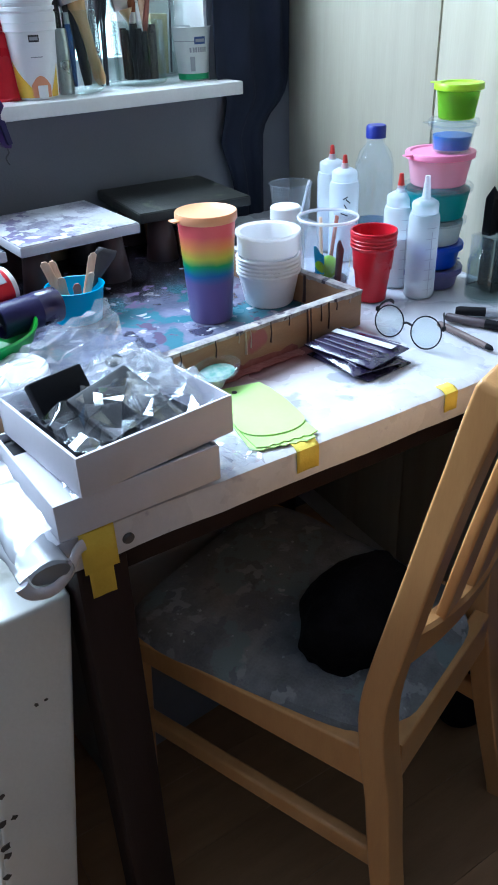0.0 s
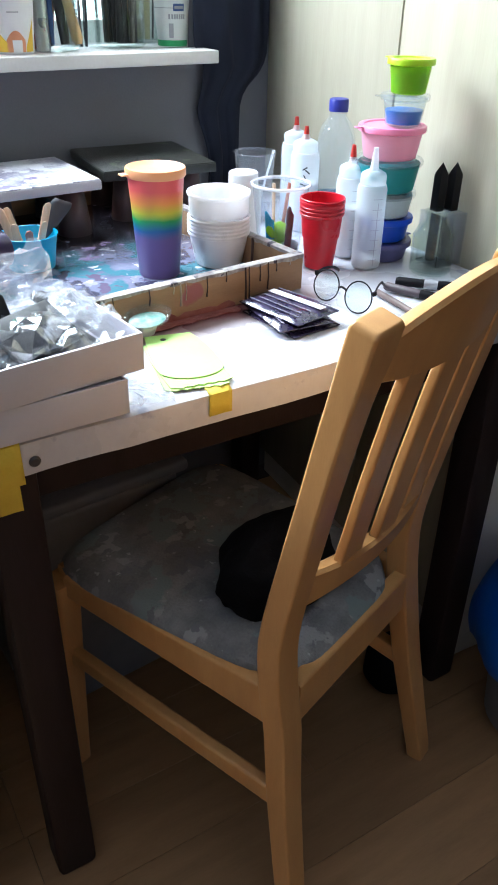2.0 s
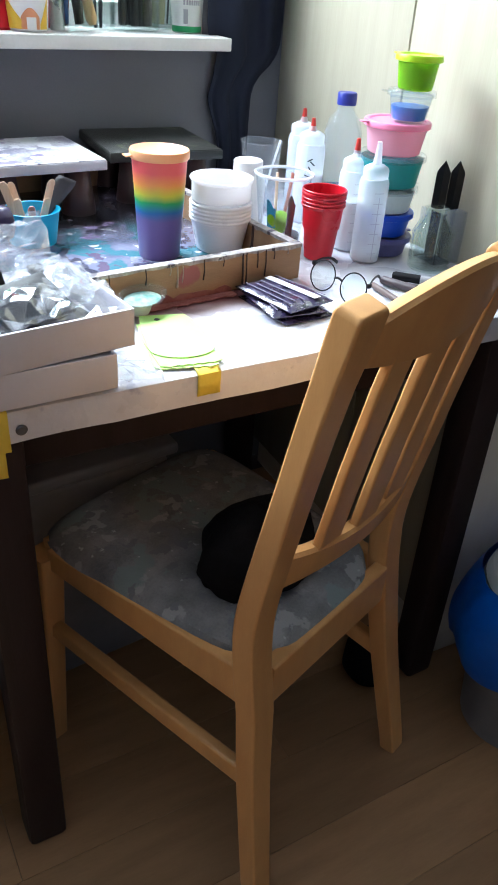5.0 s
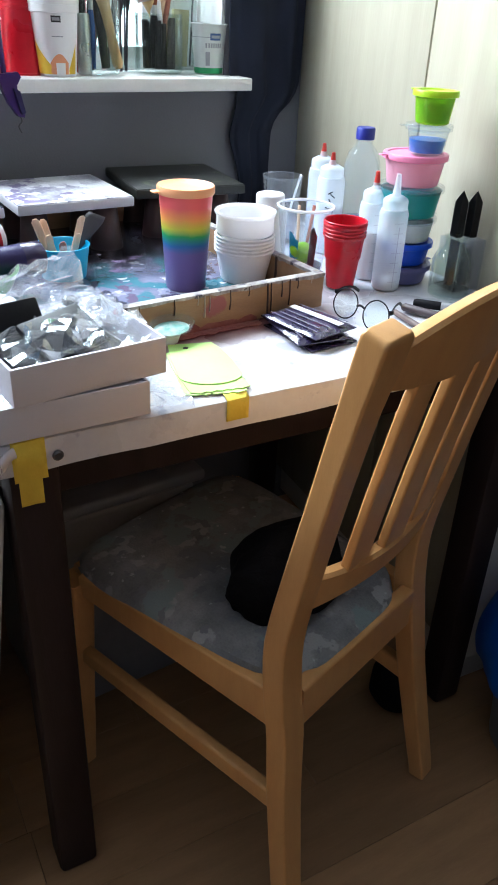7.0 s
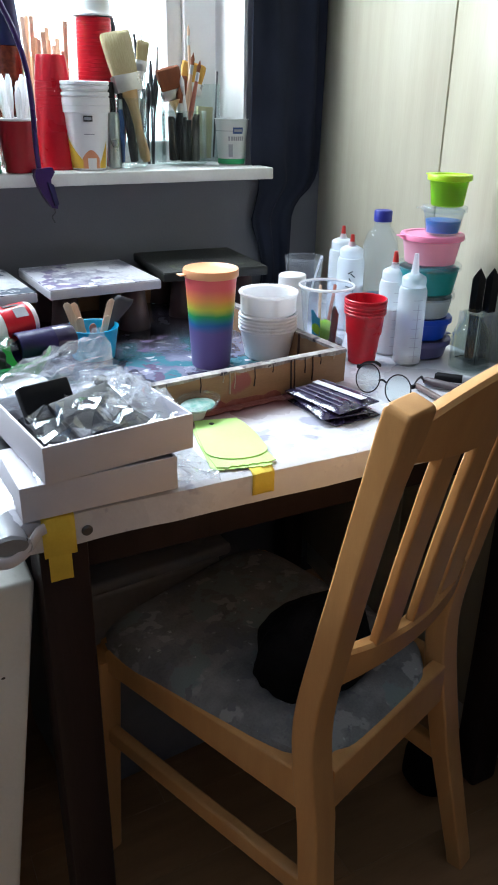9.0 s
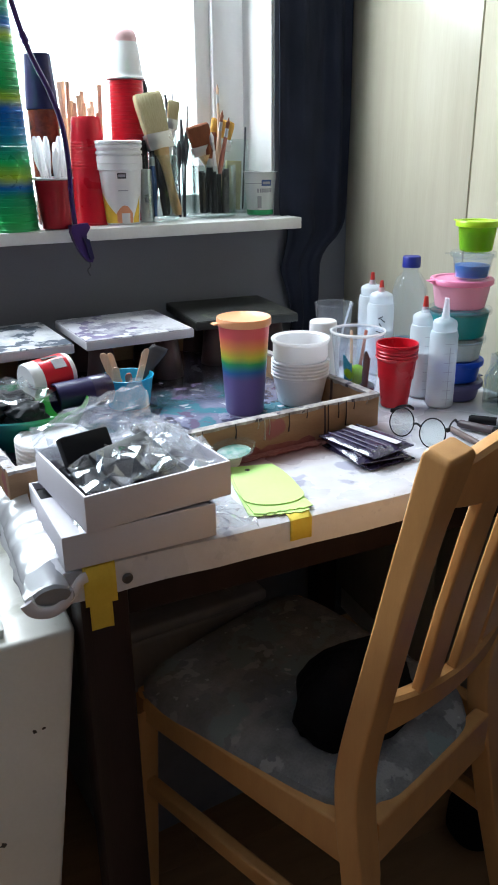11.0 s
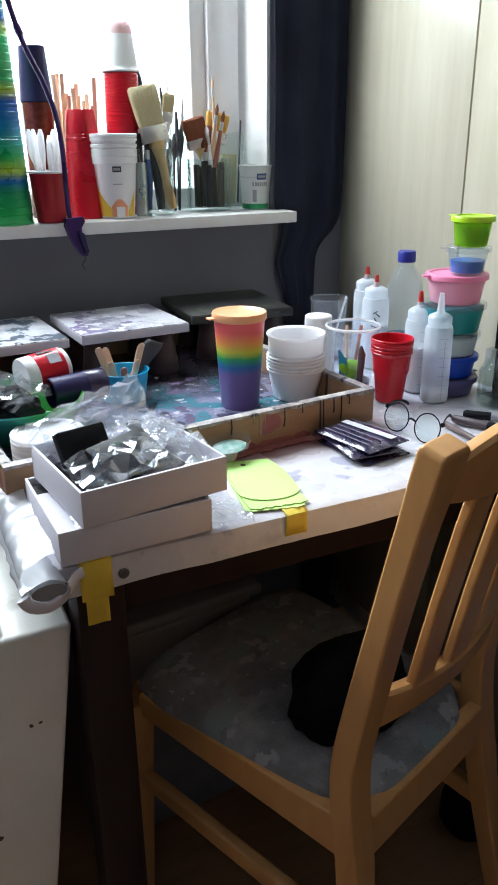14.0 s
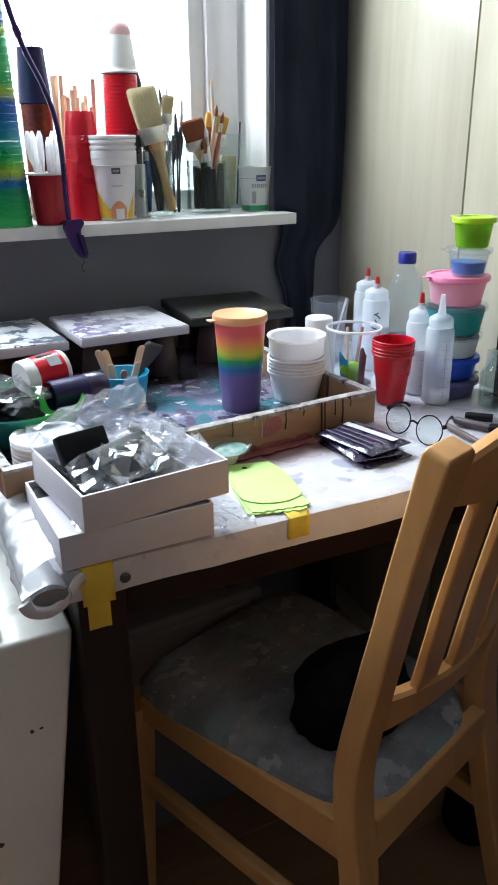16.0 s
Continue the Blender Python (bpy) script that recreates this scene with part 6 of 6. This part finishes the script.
# clip lamp neck with its purple clamp on the sill edge
lampc = thing("clamp_arm", 0, 0, 0, label="purple clamp with a bendy arm gripping the sill", category="clamp")
part("bendy_arm", tube(smooth_path(ARM, 6), 0.0045, 10), M_PURPLE, lampc)
part("joint", tube([(ARM[1][0] - 0.002, ARM[1][1], ARM[1][2] + 0.006), (ARM[1][0] + 0.004, ARM[1][1], ARM[1][2] - 0.008)], 0.006, 12), M_PURPLE, lampc)
cl = [(-0.016, 0.010), (0.014, 0.012), (0.018, 0.004), (0.010, -0.008), (0.010, -0.030), (0.020, -0.050), (0.018, -0.058), (0.008, -0.056), (-0.006, -0.036), (-0.014, -0.018), (-0.019, -0.002)]
part("upper_jaw", prism(cl, -0.006, 0.006, m=pose(0.160, 0.732, 1.012, 90, 0, 10)), M_PURPLE, lampc)
part("lower_jaw", prism([(0.002, -0.012), (0.012, -0.016), (0.019, -0.05), (0.012, -0.052)], -0.009, 0.009, m=pose(0.160, 0.728, 1.012, 90, 0, 10)), M_INDIGO, lampc)
part("top_pad", box(0.026, 0.05, 0.006, (0.158, 0.758, SZ + 0.0035), 0.002), M_PURPLE, lampc)
part("chain", tube(smooth_path([(0.172, 0.732, 0.958), (0.174, 0.731, 0.948), (0.168, 0.731, 0.940), (0.172, 0.731, 0.930)], 4), 0.0014, 8), M_SCREW, lampc)

# more handles and tools crowded between the glasses
for x0, y0, x1, y1, h, r, m, lab in ((0.322, 0.832, 0.322, 0.838, 0.150, 0.0075, M_DARKHANDLE, "dark brown brush handle in the glass"),
                                     (0.356, 0.818, 0.352, 0.846, 0.200, 0.0085, M_DARKHANDLE, "thick dark handle leaning in the glass"),
                                     (0.366, 0.834, 0.368, 0.860, 0.185, 0.0060, M_DARKHANDLE, "thin dark handle leaning in the glass"),
                                     (0.338, 0.842, 0.362, 0.866, 0.170, 0.0070, M_STICKRED, "red-brown brush handle in the glass")):
    solo("brush_handle", tube(smooth_path([(x0, y0, SZ + 0.010), ((x0 + x1) / 2, (y0 + y1) / 2, SZ + h * 0.5), (x1, y1, SZ + h)], 3), [r * (0.75 + 0.35 * math.sin(q * 0.5)) for q in range(len(smooth_path([(x0, y0, SZ + 0.010), ((x0 + x1) / 2, (y0 + y1) / 2, SZ + h * 0.5), (x1, y1, SZ + h)], 3)))], 12), m, Matrix(), lab, "brush", "handles in the glass")
for x, y, dx, h in ((0.404, 0.868, 0.004, 0.150), (0.416, 0.872, 0.010, 0.165), (0.410, 0.880, -0.006, 0.140)):
    t = thing("plastic_spoon", x, y, SZ, label="grey plastic spoon standing on the sill", category="spoon", group="spoons on the sill")
    part("handle", tube([(0, 0, 0.001), (dx * 0.6, 0, h * 0.6)], [0.005, 0.004], 10, flat=0.5), M_GREY, t)
    part("bowl", tube([(dx * 0.6, 0, h * 0.6), (dx * 0.7, 0, h * 0.7), (dx * 0.9, 0, h * 0.85), (dx, 0, h)], [0.004, 0.010, 0.0125, 0.004], 14, flat=0.4), M_GREY, t)

# ---- beside and under the table ----
pan = thing("white_panel", -0.092, 0.030, 0.0, label="old white painted furniture panel with chipped edges leaning at the table", category="panel")
LEAN_X = 0.14
sh = Matrix(((1, 0, LEAN_X, 0), (0, 1, 0, 0), (0, 0, 1, 0), (0, 0, 0, 1)))


def sheared(bm):
    bm.transform(Matrix.Translation((-LEAN_X * 0.664, 0, 0)) @ sh)
    return bm


part("core_panel", sheared(box(0.086, 0.66, 0.664, (0, 0.33, 0.332), 0.006, segs=3)), M_CHIPPED, pan)
part("edge_strip", sheared(box(0.012, 0.64, 0.012, (-0.037, 0.335, 0.669), 0.002)), M_CHIPPED, pan)
part("edge_strip", sheared(box(0.006, 0.012, 0.60, (-0.0445, 0.012, 0.34), 0.002)), M_CHIPPED, pan)
random.seed(5)
for x, z, size in ((-0.041, 0.44, 0.004), (-0.043, 0.40, 0.006), (-0.042, 0.36, 0.007), (-0.040, 0.345, 0.006), (-0.043, 0.31, 0.005), (-0.029, 0.40, 0.004), (0.002, 0.545, 0.0028), (0.012, 0.546, 0.002)):
    rim_ = [(x + size * (0.6 + 0.6 * random.random()) * math.cos(a), z + size * (0.5 + 0.6 * random.random()) * math.sin(a)) for a in [2 * math.pi * q / 9 for q in range(9)]]
    part("chipped_spot", sheared(prism(rim_, 0, 0.0008, m=Matrix(((1, 0, 0, 0), (0, 0, -1, 0), (0, 1, 0, 0), (0, 0, 0, 1))))), M_SEAM, pan)

st = thing("storage_box", 0.165, 0.315, 0.0, 5, label="grey plastic storage box standing under the table", category="box")
part("body", box(0.30, 0.24, 0.42, (0, 0.12, 0.211), 0.012, segs=3), M_GREYBAG, st)
part("lid", box(0.33, 0.26, 0.022, (0, 0.12, 0.434), 0.008, segs=3), M_GREYBAG, st)
bagm = crumpled(24, 18, lambda u, v: (-0.14 + 0.28 * u, 0.0 + 0.18 * v, 0.448 + 0.10 * math.sin(min(u * 1.2, 1) * 3.1) * math.sin(v * 2.2 + 0.5)), 0.012, 12, 9)
solo("plastic_sack", bagm, M_GREYBAG, pose(0.175, 0.315, 0.0, 0, 0, 5), "grey plastic sack lying on the storage box", "sack")

# black ball-shaped foot under the chair
bl = bmesh.new()
bmesh.ops.create_icosphere(bl, subdivisions=4, radius=1)
for v in bl.verts:
    d = v.co.normalized()
    v.co = Vector((d.x * 0.055, d.y * 0.05, max(d.z, -0.85) * 0.062)) * (1 + 0.08 * noise.noise(d * 2))
solo("black_shoe_bag", bl, M_BLACKCLOTH, pose(0.610, 0.060, 0.054), "small black cloth bag on the floor under the table", "bag")

# bin with a blue bag
bn = thing("waste_bin", 0.792, -0.130, 0.0, label="pale grey bin lined with a shiny blue bag", category="bin")
part("bucket_body", lathe([(0, 0), (0.085, 0), (0.09, 0.004), (0.115, 0.30), (0.113, 0.30), (0.088, 0.006), (0, 0.006)], 36), M_GREYBAG, bn)
bb = bmesh.new()
rows_ = []
for i in range(14):
    z = 0.325 - 0.150 * i / 13
    r0_ = 0.119 + 0.031 * math.sin(i / 13 * 2.3)
    rows_.append([bb.verts.new((r * math.cos(a), r * math.sin(a), z - 0.035 * noise.noise(Vector((math.cos(a) * 1.4, math.sin(a) * 1.4, 2))) * (i / 13))) for a, r in [(2 * math.pi * k / 60, r0_ * (1 + 0.05 * noise.noise(Vector((math.cos(2 * math.pi * k / 60) * 4, math.sin(2 * math.pi * k / 60) * 4, z * 9))))) for k in range(60)]])
for a, b in zip(rows_, rows_[1:]):
    for k in range(60):
        bb.faces.new((a[k], a[(k + 1) % 60], b[(k + 1) % 60], b[k]))
part("bin_liner", bb, M_BIN, bn, "shiny blue plastic liner")
part("waste", lathe([(0, 0.362), (0.06, 0.358), (0.105, 0.335), (0.112, 0.315), (0.10, 0.30), (0, 0.29)], 30), M_OPALTUB, bn, "pale crumpled waste")

# ---- floor planks ----
plank_meshes = []
for k, L in enumerate((1.2, 0.8, 0.45)):
    bm = box(L - 0.0006, 0.1295, 0.009, (0, 0, 0), 0.0005, segs=1)
    me = bpy.data.meshes.new("plank")
    bm.to_mesh(me)
    bm.free()
    me.materials.append(M_FLOOR)
    plank_meshes.append((L, me))
random.seed(21)
for r in range(-20, 6):
    x, y = -2.078, r * 0.13 + 0.041
    first = True
    while x < 1.874:
        L, me = plank_meshes[random.choice((0, 0, 1, 2))]
        cut = L * random.uniform(0.35, 1.0) if first else L
        cut = min(cut, 1.876 - x)
        ob = new("plank", me)
        ob.parent = FLOOR
        ob.matrix_world = Matrix.Translation((x + cut / 2, y, -0.0045)) @ Matrix.Diagonal((cut / L, 1, 1, 1))
        x += cut
        first = False
